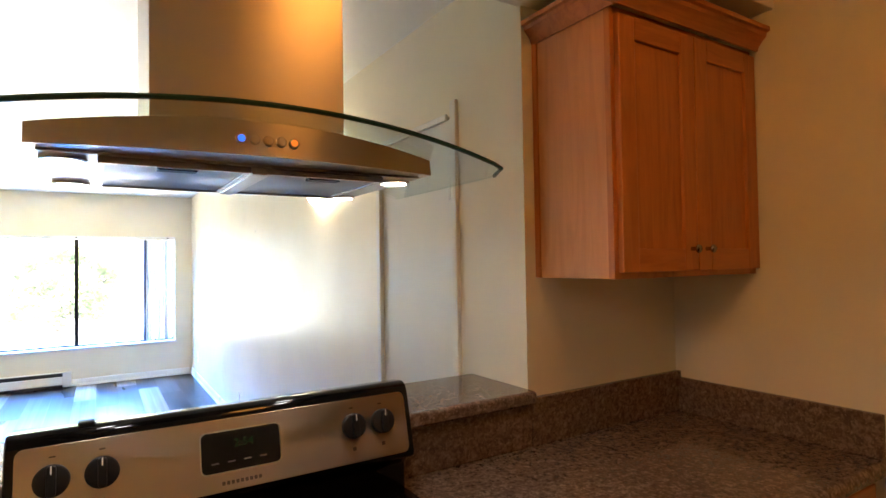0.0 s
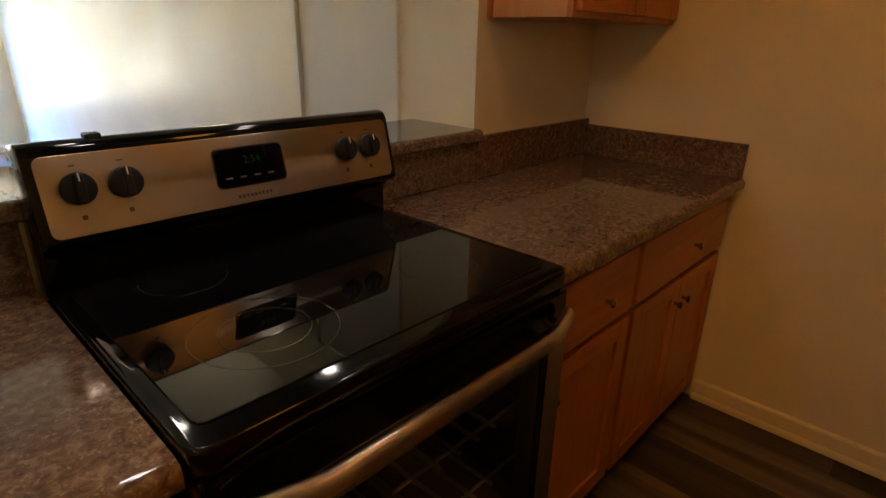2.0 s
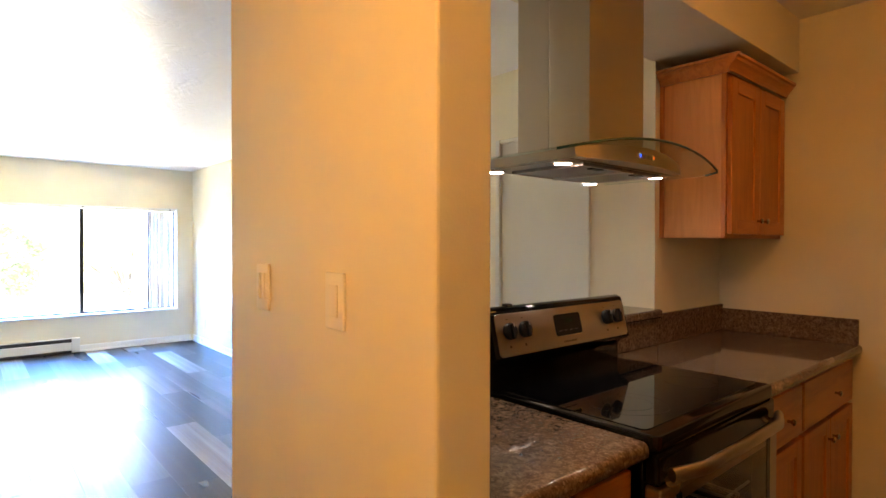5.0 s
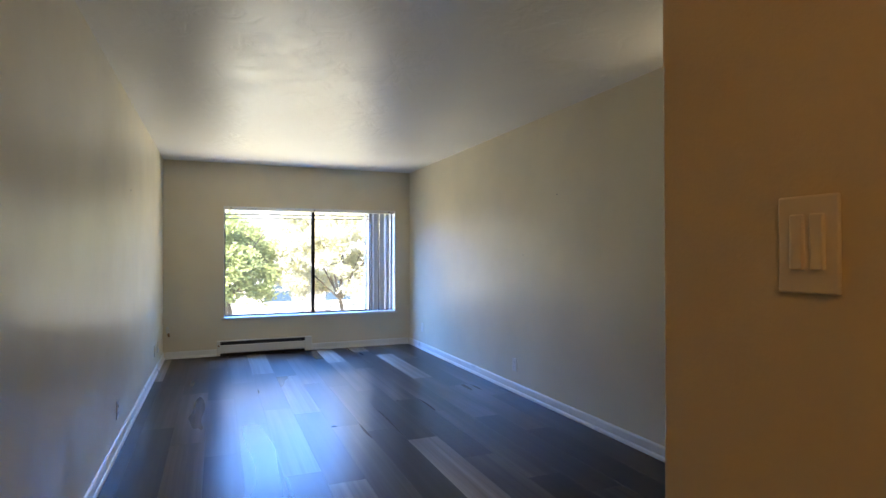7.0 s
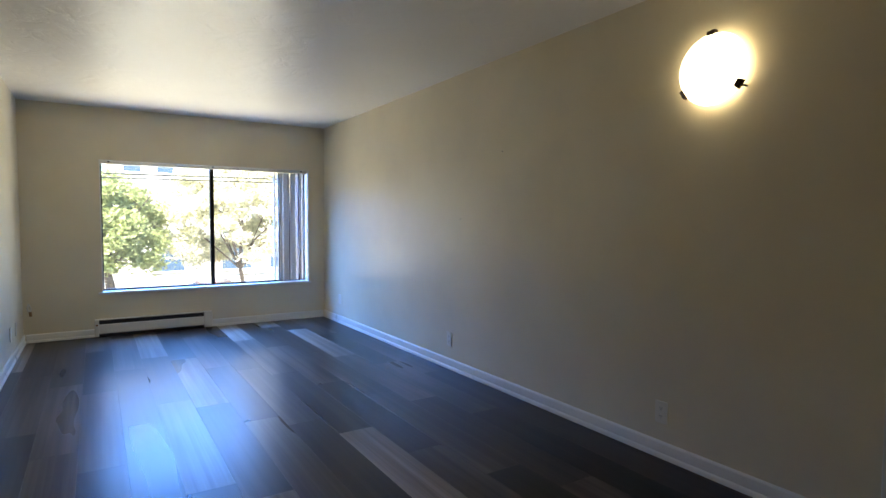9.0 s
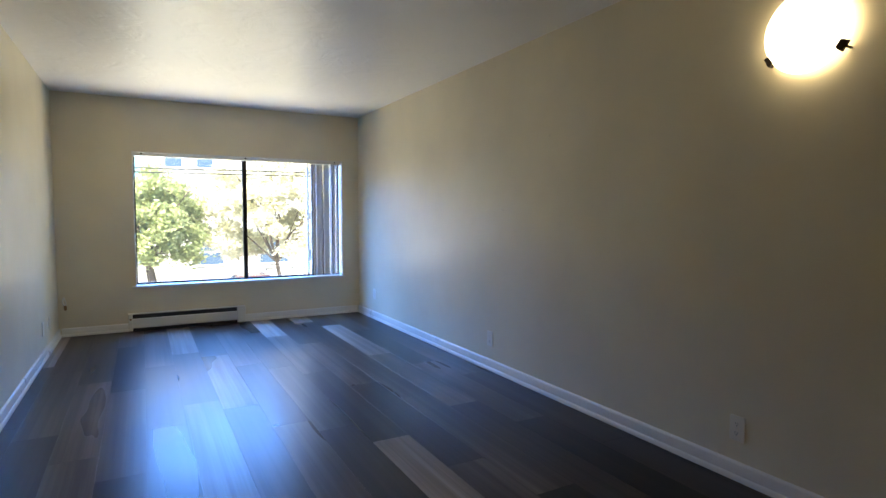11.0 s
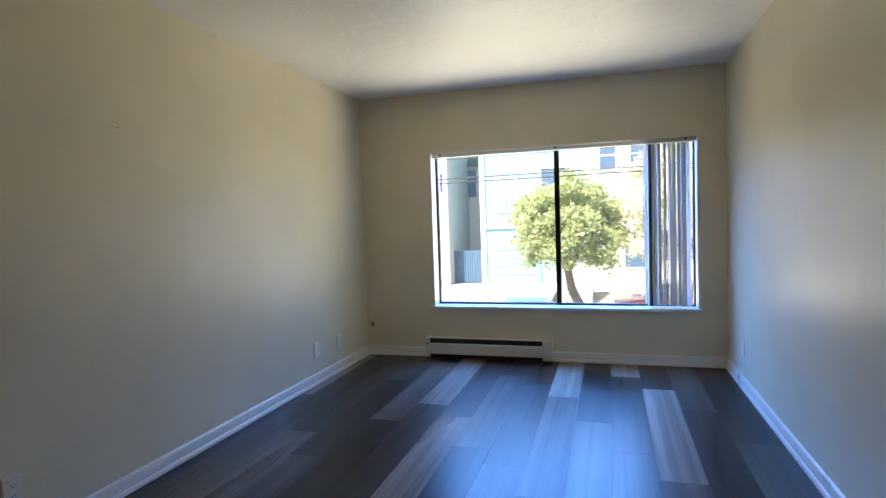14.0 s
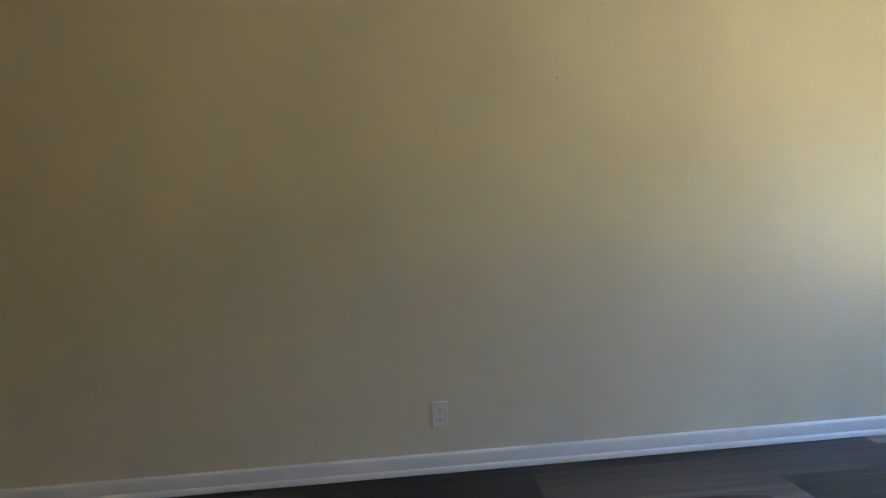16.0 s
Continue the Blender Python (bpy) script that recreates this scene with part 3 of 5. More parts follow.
# baseboard heater below the window
def heater():
    a, b, yb = -2.512, -1.368, FRONT
    t = thing("baseboard_heater", ((a + b) / 2, yb, 0.015), "cream enamel electric baseboard heater with dark slots", "heater")
    part("back_panel", box(a, b, yb - 0.012, yb - 0.001, 0.015, 0.190), M["heater"], t)
    # element block enlarged into a dark backing, so the slots look shaded
    part("element_shade", box(a + 0.038, b - 0.088, yb - 0.060, yb - 0.0125, 0.004, 0.181), M["heater_shade"], t, "heating element block, enlarged and darkened as slot shade")
    part("top_cover", prism([(yb - 0.012, 0.188), (yb - 0.058, 0.188), (yb - 0.058, 0.182), (yb - 0.012, 0.182)], "x", a, b), M["heater"], t)
    part("front_panel", prism([(yb - 0.066, 0.040), (yb - 0.071, 0.048), (yb - 0.071, 0.134), (yb - 0.064, 0.140), (yb - 0.062, 0.137), (yb - 0.066, 0.132)], "x", a + 0.035, b - 0.085), M["heater"], t)
    part("end_cap", box(a, a + 0.038, yb - 0.074, yb - 0.012, 0.016, 0.190, 0.004), M["heater"], t)
    part("end_cap", box(b - 0.088, b, yb - 0.074, yb - 0.012, 0.016, 0.190, 0.004), M["heater"], t)
    part("thermostat", lathe([(0.011, 0.0), (0.010, 0.012), (0.0, 0.013)], pose(a + 0.019, yb - 0.074, 0.135, 90, 0, 0), 14), M["copper"], t, "round brown thermostat knob")


heater()


# cable end poking out of the wall beside the window
t = thing("wall_cable", (-3.055, FRONT, 0.30), "short loose white cable with a brass end", "cable")
part("cord", tube([(-3.060, FRONT, 0.385), (-3.062, FRONT - 0.022, 0.388), (-3.070, FRONT - 0.034, 0.362), (-3.064, FRONT - 0.038, 0.330), (-3.050, FRONT - 0.036, 0.312)], 0.008, 8), M["cord"], t, smooth=60)
part("cord", tube([(-3.060, FRONT, 0.380), (-3.052, FRONT - 0.020, 0.372), (-3.042, FRONT - 0.030, 0.345), (-3.046, FRONT - 0.034, 0.318)], 0.006, 8), M["cord"], t, smooth=60)
part("connector", tube([(-3.049, FRONT - 0.036, 0.318), (-3.043, FRONT - 0.036, 0.272)], 0.013, 10), M["copper"], t, "brass connector")


# vertical blind, drawn aside
def blind():
    yb = FRONT + 0.055
    t = thing("vertical_blind", ((x0 + x1) / 2, yb, z1), "grey vinyl vertical blind pushed to one side", "blind")
    part("headrail", box(x0 + 0.013, x1 - 0.013, yb - 0.022, yb + 0.022, z1 - 0.042, z1 - 0.0125, 0.003), M["trim"], t, "cream head rail")
    for xb in (x0 + 0.09, (x0 + x1) / 2, x1 - 0.09):
        part("bracket", box(xb - 0.009, xb + 0.009, yb - 0.026, yb - 0.021, z1 - 0.026, z1 - 0.013, 0.001), M["dark_metal"], t)
    rng = random.Random(4)
    n = 22
    for i in range(n):
        xs = -0.572 + (0.318 * i) / (n - 1)
        ang = radians(78 + rng.uniform(-24, 24))
        c, s = math.cos(ang), math.sin(ang)
        bm = bmesh.new()
        rows = []
        for zz in (z0 + 0.022, z1 - 0.046):
            sway = rng.uniform(-0.004, 0.004)
            row = []
            for k in range(5):
                u = (k - 2) / 2 * 0.040
                w = 0.006 * (1 - ((k - 2) / 2) ** 2)
                row.append((xs + sway + u * c - w * s, yb + u * s + w * c, zz))
            rows.append(row)
        lo = [bm.verts.new(p) for p in rows[0]]
        hi = [bm.verts.new(p) for p in rows[1]]
        for k in range(4):
            bm.faces.new((lo[k], lo[k + 1], hi[k + 1], hi[k]))
        bmesh.ops.solidify(bm, geom=bm.faces[:], thickness=0.0012)
        # a few slats take the darkened coat as painted shade
        part("slat", bm, M["blind_shaded"] if i in (1, 9, 17) else M["blind"], t)
    part("wand", tube([(-0.612, yb, z1 - 0.05), (-0.612, yb, z0 + 0.12)], 0.004, 8), M["cord"], t, "thin white control wand")


blind()


# ---- kitchen ----
def knob(at, parent, face=(0, -1, 0)):
    d = Vector(face)
    m4 = Matrix.Translation(at) @ d.to_track_quat("Z", "Y").to_matrix().to_4x4()
    return part("knob", lathe([(0.006, 0.0), (0.005, 0.012), (0.011, 0.018), (0.0125, 0.022), (0.010, 0.026), (0.0, 0.028)], m4, 16), M["knob"], parent, "brushed nickel knob", smooth=50)


def shaker(name, x0, x1, z0, z1, y, face, parent, stile=0.058, panel=True):
    """A framed door or slab drawer front whose face lies at y, looking along face."""
    th = 0.02
    ya, yb = sorted((y, y - face * th))
    if not panel:
        return part(name, box(x0, x1, ya, yb, z0, z1, 0.004), M["maple_flat"], parent)
    pa, pb = sorted((y - face * 0.009, y - face * 0.016))
    d = part(name, box(x0 + stile - 0.002, x1 - stile + 0.002, pa, pb, z0 + stile - 0.002, z1 - stile + 0.002), M["maple"], parent, "framed maple door with a recessed panel")
    part("stile", box(x0, x0 + stile, ya, yb, z0, z1, 0.003), M["maple"], d)
    part("stile", box(x1 - stile, x1, ya, yb, z0, z1, 0.003), M["maple"], d)
    part("rail", box(x0 + stile, x1 - stile, ya, yb, z0, z0 + stile, 0.002), M["maple_flat"], d)
    part("rail", box(x0 + stile, x1 - stile, ya, yb, z1 - stile, z1, 0.002), M["maple_flat"], d)
    return d


def base_cabinet(x0, x1, front, face, label, doors, knobs_high=True, depth=0.58):
    """Base unit: box, face frame, toe kick, one drawer over one or two doors."""
    t = thing("base_cabinet", ((x0 + x1) / 2, front - face * depth / 2, 0), label, "cabinet", "base cabinets")
    back = front - face * depth
    a, b = sorted((front - face * 0.02, back))
    part("body", box(x0, x1, a, b, 0.045, 0.872), M["maple_side"], t)
    a, b = sorted((front - face * 0.022, front - face * 0.04))
    part("toe_kick", box(x0, x1, a, b, 0.0, 0.045), M["black_plastic"], t)
    a, b = sorted((front, front - face * 0.02))
    fr = box(x0, x0 + 0.028, a, b, 0.045, 0.872, 0.001)
    merge(fr, box(x1 - 0.028, x1, a, b, 0.045, 0.872, 0.001))
    for za, zb in ((0.045, 0.085), (0.636, 0.662), (0.846, 0.872)):
        merge(fr, box(x0 + 0.028, x1 - 0.028, a, b, za, zb, 0.001))
    part("face_frame", fr, M["maple"], t)
    fy = front + face * 0.020
    d = shaker("drawer", x0 + 0.012, x1 - 0.012, 0.655, 0.842, fy, face, t, panel=False)
    knob(((x0 + x1) / 2 + (0.05 if doors == 1 else 0.06), fy, 0.735), d, (0, face, 0))
    if doors == 1:
        d = shaker("door", x0 + 0.012, x1 - 0.012, 0.068, 0.636, fy, face, t)
        knob((x0 + 0.045, fy, 0.56), d, (0, face, 0))
    else:
        mid = (x0 + x1) / 2
        d = shaker("door", x0 + 0.012, mid - 0.002, 0.068, 0.636, fy, face, t)
        knob((mid - 0.032, fy, 0.555), d, (0, face, 0))
        d = shaker("door", mid + 0.002, x1 - 0.012, 0.068, 0.636, fy, face, t)
        knob((mid + 0.032, fy, 0.555), d, (0, face, 0))
    return t


base_cabinet(-0.455, -0.005, -0.592, -1, "honey maple base cabinet with one drawer and one door", 1)
base_cabinet(-0.003, KITCHEN_END, -0.592, -1, "honey maple base cabinet with drawer and paired doors", 2)
base_cabinet(STUB[1], -1.235, -0.592, -1, "honey maple base cabinet between partition and stove", 1)
base_cabinet(-0.565, -0.105, -1.645, 1, "honey maple sink-side base cabinet with drawer", 1)
base_cabinet(-1.325, -0.567, -1.645, 1, "honey maple sink base cabinet with paired doors", 2)


def counter(x0, x1, yb, yf, label, splash_back=True, splash_end=None):
    """Laminate worktop with a rolled front edge and upstands."""
    t = thing("countertop", ((x0 + x1) / 2, (yb + yf) / 2, 0.872), label, "countertop")
    s = -1 if yf < yb else 1
    o = [(yb, 0.873), (yf - s * 0.004, 0.873), (yf, 0.878)]
    o += [(yf - s * 0.018 + s * 0.018 * math.cos(radians(a)), 0.893 + 0.018 * math.sin(radians(a))) for a in range(0, 91, 15)]
    o += [(yb, 0.911)]
    part("worktop", prism(o, "x", x0, x1), M["granite"], t, smooth=40)
    if splash_back:
        lo, hi = sorted((yb, yb + s * 0.02))
        xe = min(x1, RIGHT - 0.002)
        part("backsplash", box(x0, xe, lo, hi, 0.911, 1.0365, 0.003), M["granite"], t)
        if x1 > RIGHT:
            part("backsplash", box(RIGHT + 0.001, x1, lo, hi, 0.911, 1.052, 0.003), M["granite"], t)
    if splash_end is not None:
        a, b = sorted((splash_end, splash_end - 0.02))
        ya, ybb = sorted((yb + s * 0.021, yf - s * 0.012))
        part("backsplash", box(a, b, ya, ybb, 0.911, 1.030, 0.003), M["granite"], t)
    return t


counter(-0.462, KITCHEN_END, 0.0, -0.645, "brown speckled granite-look countertop with upstand", True, KITCHEN_END)
counter(STUB[1], -1.226, 0.0, -0.645, "brown speckled countertop between partition and stove", True)
counter(-1.33, -0.10, BACK, -1.60, "brown speckled countertop with a dark sink", True)

t = thing("bar_top", (-0.87, 0.13, 1.036), "long glossy brown granite-look bar ledge", "bar top")
part("slab", box(STUB[1], RIGHT - 0.001, -0.026, 0.286, 1.037, 1.076), M["granite"], t)
for s, y in ((-1, -0.0255), (1, 0.2855)):
    edge = [(y, 1.0375), (y + s * 0.008, 1.0375), (y + s * 0.0145, 1.044)]
    edge += [(y + s * (0.0045 + 0.010 * math.cos(radians(a))), 1.0655 + 0.010 * math.sin(radians(a))) for a in range(0, 91, 30)] + [(y, 1.0755)]
    part("edge", prism(edge, "x", STUB[1], RIGHT - 0.001), M["granite"], t, "rolled laminate edge", smooth=40)

# sink with tap on the far counter
t = thing("sink", (-0.93, -1.93, 0.911), "dark drop-in kitchen sink in the countertop", "sink")
part("rim", prism([(-0.93 + px, -1.93 + py) for px, py in rounded(0.62, 0.46, 0.05)], "z", 0.911, 0.919, 0.002), M["black_gloss"], t)
part("basin", prism([(-0.93 + px, -1.93 + py) for px, py in rounded(0.54, 0.38, 0.06)], "z", 0.9195, 0.921), M["black_plastic"], t)
part("tap", tube([(-0.93, -2.15, 0.915), (-0.93, -2.15, 1.10), (-0.93, -2.12, 1.16), (-0.93, -2.05, 1.18), (-0.93, -1.98, 1.15), (-0.93, -1.97, 1.12)], 0.012, 10), M["chrome"], t, "chrome gooseneck tap")


def upper_cabinet():
    xa, xb, yf, za, zb = 0.045, KITCHEN_END, -0.300, 1.408, 2.125
    t = thing("wall_cabinet", ((xa + xb) / 2, -0.15, za), "honey maple wall cabinet with two framed doors", "cabinet")
    part("body", box(xa, xb, yf + 0.02, -0.001, za, zb, 0.001), M["maple_side"], t)
    fr = box(xa - 0.001, xa + 0.030, yf, yf + 0.02, za - 0.001, zb, 0.001)
    merge(fr, box(xb - 0.03, xb, yf, yf + 0.02, za - 0.001, zb, 0.001))
    merge(fr, box(xa + 0.03, xb - 0.03, yf, yf + 0.02, za - 0.001, za + 0.03, 0.001))
    merge(fr, box(xa + 0.03, xb - 0.03, yf, yf + 0.02, zb - 0.04, zb, 0.001))
    part("face_frame", fr, M["maple"], t)
    mid = 0.378
    d = shaker("door", xa + 0.012, mid - 0.0015, za + 0.016, zb - 0.022, yf - 0.02, -1, t, 0.062)
    knob((mid - 0.034, yf - 0.02, 1.486), d)
    d = shaker("door", mid + 0.0015, xb - 0.010, za + 0.016, zb - 0.022, yf - 0.02, -1, t, 0.062)
    knob((mid + 0.036, yf - 0.02, 1.486), d)
    part("scribe", box(xa - 0.006, xa, -0.022, -0.001, za, zb - 0.006, 0.001), M["maple"], t)
    prof = [(0.0, 2.120), (-0.006, 2.120), (-0.010, 2.132), (-0.022, 2.148), (-0.034, 2.158), (-0.036, 2.170), (-0.046, 2.173), (-0.046, 2.186), (0.0, 2.186)]
    part("crown", prism([(yf - 0.02 + a, z) for a, z in prof], "x", xa - 0.044, xb), M["maple_flat"], t, "stepped crown moulding", smooth=30)
    part("crown", prism([(xa + a, z) for a, z in prof], "y", yf - 0.022, -0.001), M["maple_flat"], t, "stepped crown moulding", smooth=30)


upper_cabinet()


# ---- stove ----
def stove():
    xa, xb = -1.222, -0.466
    cx = (xa + xb) / 2
    t = thing("stove", (cx, -0.35, 0), "black and stainless electric range with glass cooktop", "stove")
    yf = -0.628
    part("side_panel", box(xa, xa + 0.02, yf, -0.03, 0.02, 0.885, 0.004), M["black_gloss"], t, "glossy black side panel")
    part("side_panel", box(xb - 0.02, xb, yf, -0.03, 0.02, 0.885, 0.004), M["black_gloss"], t, "glossy black side panel")
    part("back_panel", box(xa + 0.02, xb - 0.02, -0.06, -0.03, 0.02, 0.885), M["black_plastic"], t)
    part("oven_floor", box(xa + 0.02, xb - 0.02, yf, -0.06, 0.27, 0.33), M["oven_enamel"], t, "dark enamel oven floor")
    part("oven_roof", box(xa + 0.02, xb - 0.02, yf, -0.06, 0.80, 0.885), M["black_plastic"], t)
    # cooktop: rounded enamel rim with the glass set in
    rim = prism([(cx + px, -0.365 + py) for px, py in rounded(xb - xa, 0.595, 0.028)], "z", 0.886, 0.926, 0.006, 3)
    part("cooktop_rim", rim, M["black_gloss"], t, smooth=40)
    ct = part("cooktop", prism([(cx + px, -0.360 + py) for px, py in rounded(xb - xa - 0.05, 0.52, 0.02)], "z", 0.922, 0.9285, 0.0015, 1), M["black_glass"], t, "black ceramic glass with burner rings")
    for bx, by, r in ((-0.19, -0.20, 0.075), (0.19, -0.20, 0.095), (-0.18, -0.47, 0.112), (0.19, -0.475, 0.078)):
        for rr in ((r,) if r < 0.1 else (r, r * 0.62)):
            bm = bmesh.new()
            n = 48
            inn = [bm.verts.new((cx + bx + (rr - 0.0012) * math.cos(2 * math.pi * k / n), by + (rr - 0.0012) * math.sin(2 * math.pi * k / n), 0.9288)) for k in range(n)]
            out = [bm.verts.new((cx + bx + rr * math.cos(2 * math.pi * k / n), by + rr * math.sin(2 * math.pi * k / n), 0.9288)) for k in range(n)]
            for k in range(n):
                bm.faces.new((inn[k], inn[(k + 1) % n], out[(k + 1) % n], out[k]))
            part("burner_ring", bm, M["ring"], ct, "thin grey printed ring")
    # backguard
    bg = [(-0.020, 0.905), (-0.098, 0.905), (-0.098, 0.985), (-0.112, 1.000), (-0.142, 1.012), (-0.148, 1.022), (-0.114, 1.158), (-0.106, 1.172), (-0.090, 1.178), (-0.045, 1.172), (-0.022, 1.155)]
    part("backguard", prism(bg, "x", xa + 0.002, xb - 0.002, 0.005, 2), M["black_gloss"], t, "glossy black backguard", smooth=40)
    # stainless control panel on the tilted face
    lo, hi = Vector((0, -0.1483, 1.028)), Vector((0, -0.1168, 1.158))
    up = (hi - lo).normalized()
    out = Vector((0, up.z, -up.y)) * -1
    h = (hi - lo).length
    mid = (lo + hi) / 2
    face = Matrix(((1, 0, 0, cx), (0, up.y, out.y, mid.y), (0, up.z, out.z, mid.z), (0, 0, 0, 1)))

    def on_face(outline, d0, d1, bevel=0.0):
        bm = prism(outline, "z", d0, d1, bevel)
        bmesh.ops.transform(bm, matrix=face, verts=bm.verts)
        return bm

    cp = part("control_panel", on_face(rounded(xb - xa - 0.034, h, 0.014), -0.001, 0.003, 0.001), M["steel"], t, "brushed stainless control panel")
    dx = -0.848 - cx
    part("display", on_face([(dx + a, 0.006 + b) for a, b in rounded(0.148, 0.074, 0.010)], 0.003, 0.0048, 0.0006), M["black_glass"], cp, "black clock display")
    part("display_rim", on_face([(dx + a, 0.006 + b) for a, b in rounded(0.153, 0.079, 0.012)], 0.0025, 0.0036), M["chrome"], cp)
    for k in range(4):
        part("touch_mark", on_face([(dx - 0.05 + k * 0.03 + a, -0.014 + b) for a, b in rounded(0.014, 0.003, 0.001, 2)], 0.0048, 0.0051), M["mark"], cp)
    # plain bars where the maker's name stands
    for k in range(9):
        part("name_bar", on_face([(dx - 0.002 + k * 0.0085 - 0.034 + a, -0.052 + b) for a, b in rounded(0.006, 0.007, 0.001, 1)], 0.003, 0.0034), M["mark"], cp)
    for kx in (-1.153, -1.081, -0.615, -0.546):
        u = kx - cx
        kn = on_face([(u + 0.0265 * math.cos(2 * math.pi * k / 28), 0.010 + 0.0265 * math.sin(2 * math.pi * k / 28)) for k in range(28)], 0.003, 0.020, 0.003)
        k_ob = part("knob", kn, M["black_plastic"], cp, "round black control knob", smooth=50)
        part("grip", on_face([(u + a, 0.010 + b) for a, b in rounded(0.014, 0.049, 0.005, 3)], 0.019, 0.031, 0.003), M["black_plastic"], k_ob)
        part("pointer", on_face([(u + a, 0.028 + b) for a, b in rounded(0.0022, 0.014, 0.0008, 1)], 0.031, 0.0316), M["white_mark"], k_ob)
        part("dial_mark", on_face([(u + a, -0.038 + b) for a, b in rounded(0.008, 0.008, 0.001, 1)], 0.003, 0.0034), M["mark"], cp)
        part("dial_mark", on_face([(u + a, 0.048 + b) for a, b in rounded(0.010, 0.0025, 0.001, 1)], 0.003, 0.0034), M["mark"], cp)
    curve = bpy.data.curves.new("clock", "FONT")
    curve.body = "2:54"
    curve.size, curve.align_x, curve.align_y = 0.022, "CENTER", "CENTER"
    tmp = bpy.data.objects.new("clock", curve)
    scene.collection.objects.link(tmp)
    bpy.context.view_layer.update()
    me = bpy.data.meshes.new_from_object(tmp.evaluated_get(bpy.context.evaluated_depsgraph_get()))
    bpy.data.objects.remove(tmp)
    bm = bmesh.new()
    bm.from_mesh(me)
    bmesh.ops.translate(bm, verts=bm.verts, vec=(dx + 0.004, 0.018, 0.0052))
    bmesh.ops.transform(bm, matrix=face, verts=bm.verts)
    part("digits", bm, M["digits"], cp, "green clock digits")
    part("vent_cap", box(-1.118, -1.092, -0.095, -0.070, 1.174, 1.184, 0.003), M["black_plastic"], t)
    # front: vent strip, oven door, drawer
    part("vent_strip", box(xa + 0.002, xb - 0.002, -0.664, yf, 0.806, 0.884, 0.008), M["black_gloss"], t)
    yd = -0.672
    d = part("oven_door", box(xa + 0.098, xb - 0.098, yd, yf, 0.752, 0.802, 0.004), M["steel"], t, "stainless oven door with window")
    part("door_frame", box(xa + 0.004, xa + 0.098, yd, yf, 0.27, 0.802, 0.006), M["steel"], d)
    part("door_frame", box(xb - 0.098, xb - 0.004, yd, yf, 0.27, 0.802, 0.006), M["steel"], d)
    part("door_frame", box(xa + 0.098, xb - 0.098, yd, yf, 0.27, 0.375, 0.004), M["steel"], d)
    part("door_glass", prism([(cx + px, 0.5675 + pz) for px, pz in rounded(xb - xa - 0.15, 0.43, 0.03)], "y", yd - 0.003, yd + 0.0005), M["oven_glass"], d, "smoked oven window")
    part("window_border", box(xa + 0.075, xa + 0.10, yd - 0.0035, yd - 0.0005, 0.36, 0.775), M["black_gloss"], d)
    part("window_border", box(xb - 0.10, xb - 0.075, yd - 0.0035, yd - 0.0005, 0.36, 0.775), M["black_gloss"], d)
    part("oven_lining", box(xa + 0.03, xb - 0.03, -0.12, -0.07, 0.33, 0.80), M["oven_enamel"], d, "dark enamel oven lining")
    for z in (0.45, 0.60):
        for k in range(9):
            xk = xa + 0.16 + k * 0.055
            part("rack_bar", tube([(xk, -0.14, z), (xk + 0.001, yf + 0.012, z)], 0.005, 8), M["rack"], d)
        part("rack_bar", tube([(xa + 0.03, yf + 0.03, z), (xb - 0.03, yf + 0.03, z)], 0.004, 8), M["rack"], d)
    pts = []
    for k in range(21):
        u = k / 20
        bow = math.sin(math.pi * u)
        pts.append((xa + 0.03 + (xb - xa - 0.06) * u, yd - 0.012 - 0.030 * min(1.0, bow * 2.2) - 0.010 * bow, 0.838 + 0.006 * bow))
    part("handle", tube(pts, 0.017, 12, squash=(0.8, 1.0)), M["steel"], d, "bowed stainless door handle", smooth=60)
    for xe in (xa + 0.045, xb - 0.045):
        part("handle_post", tube([(xe, yd - 0.026, 0.836), (xe, yd + 0.004, 0.814)], 0.013, 10), M["steel"], d)
    part("drawer", box(xa + 0.004, xb - 0.004, yd + 0.004, yf, 0.075, 0.262, 0.006), M["steel"], t, "stainless storage drawer")
    part("drawer_lip", box(xa + 0.05, xb - 0.05, yd - 0.008, yd + 0.004, 0.236, 0.258, 0.004), M["black_gloss"], t)
    for xe in (xa + 0.05, xb - 0.05):
        for ye in (-0.58, -0.1):
            part("foot", lathe([(0.018, 0.0), (0.018, 0.02), (0.0, 0.02)], pose(xe, ye, 0.0), 10), M["black_plastic"], t)


stove()


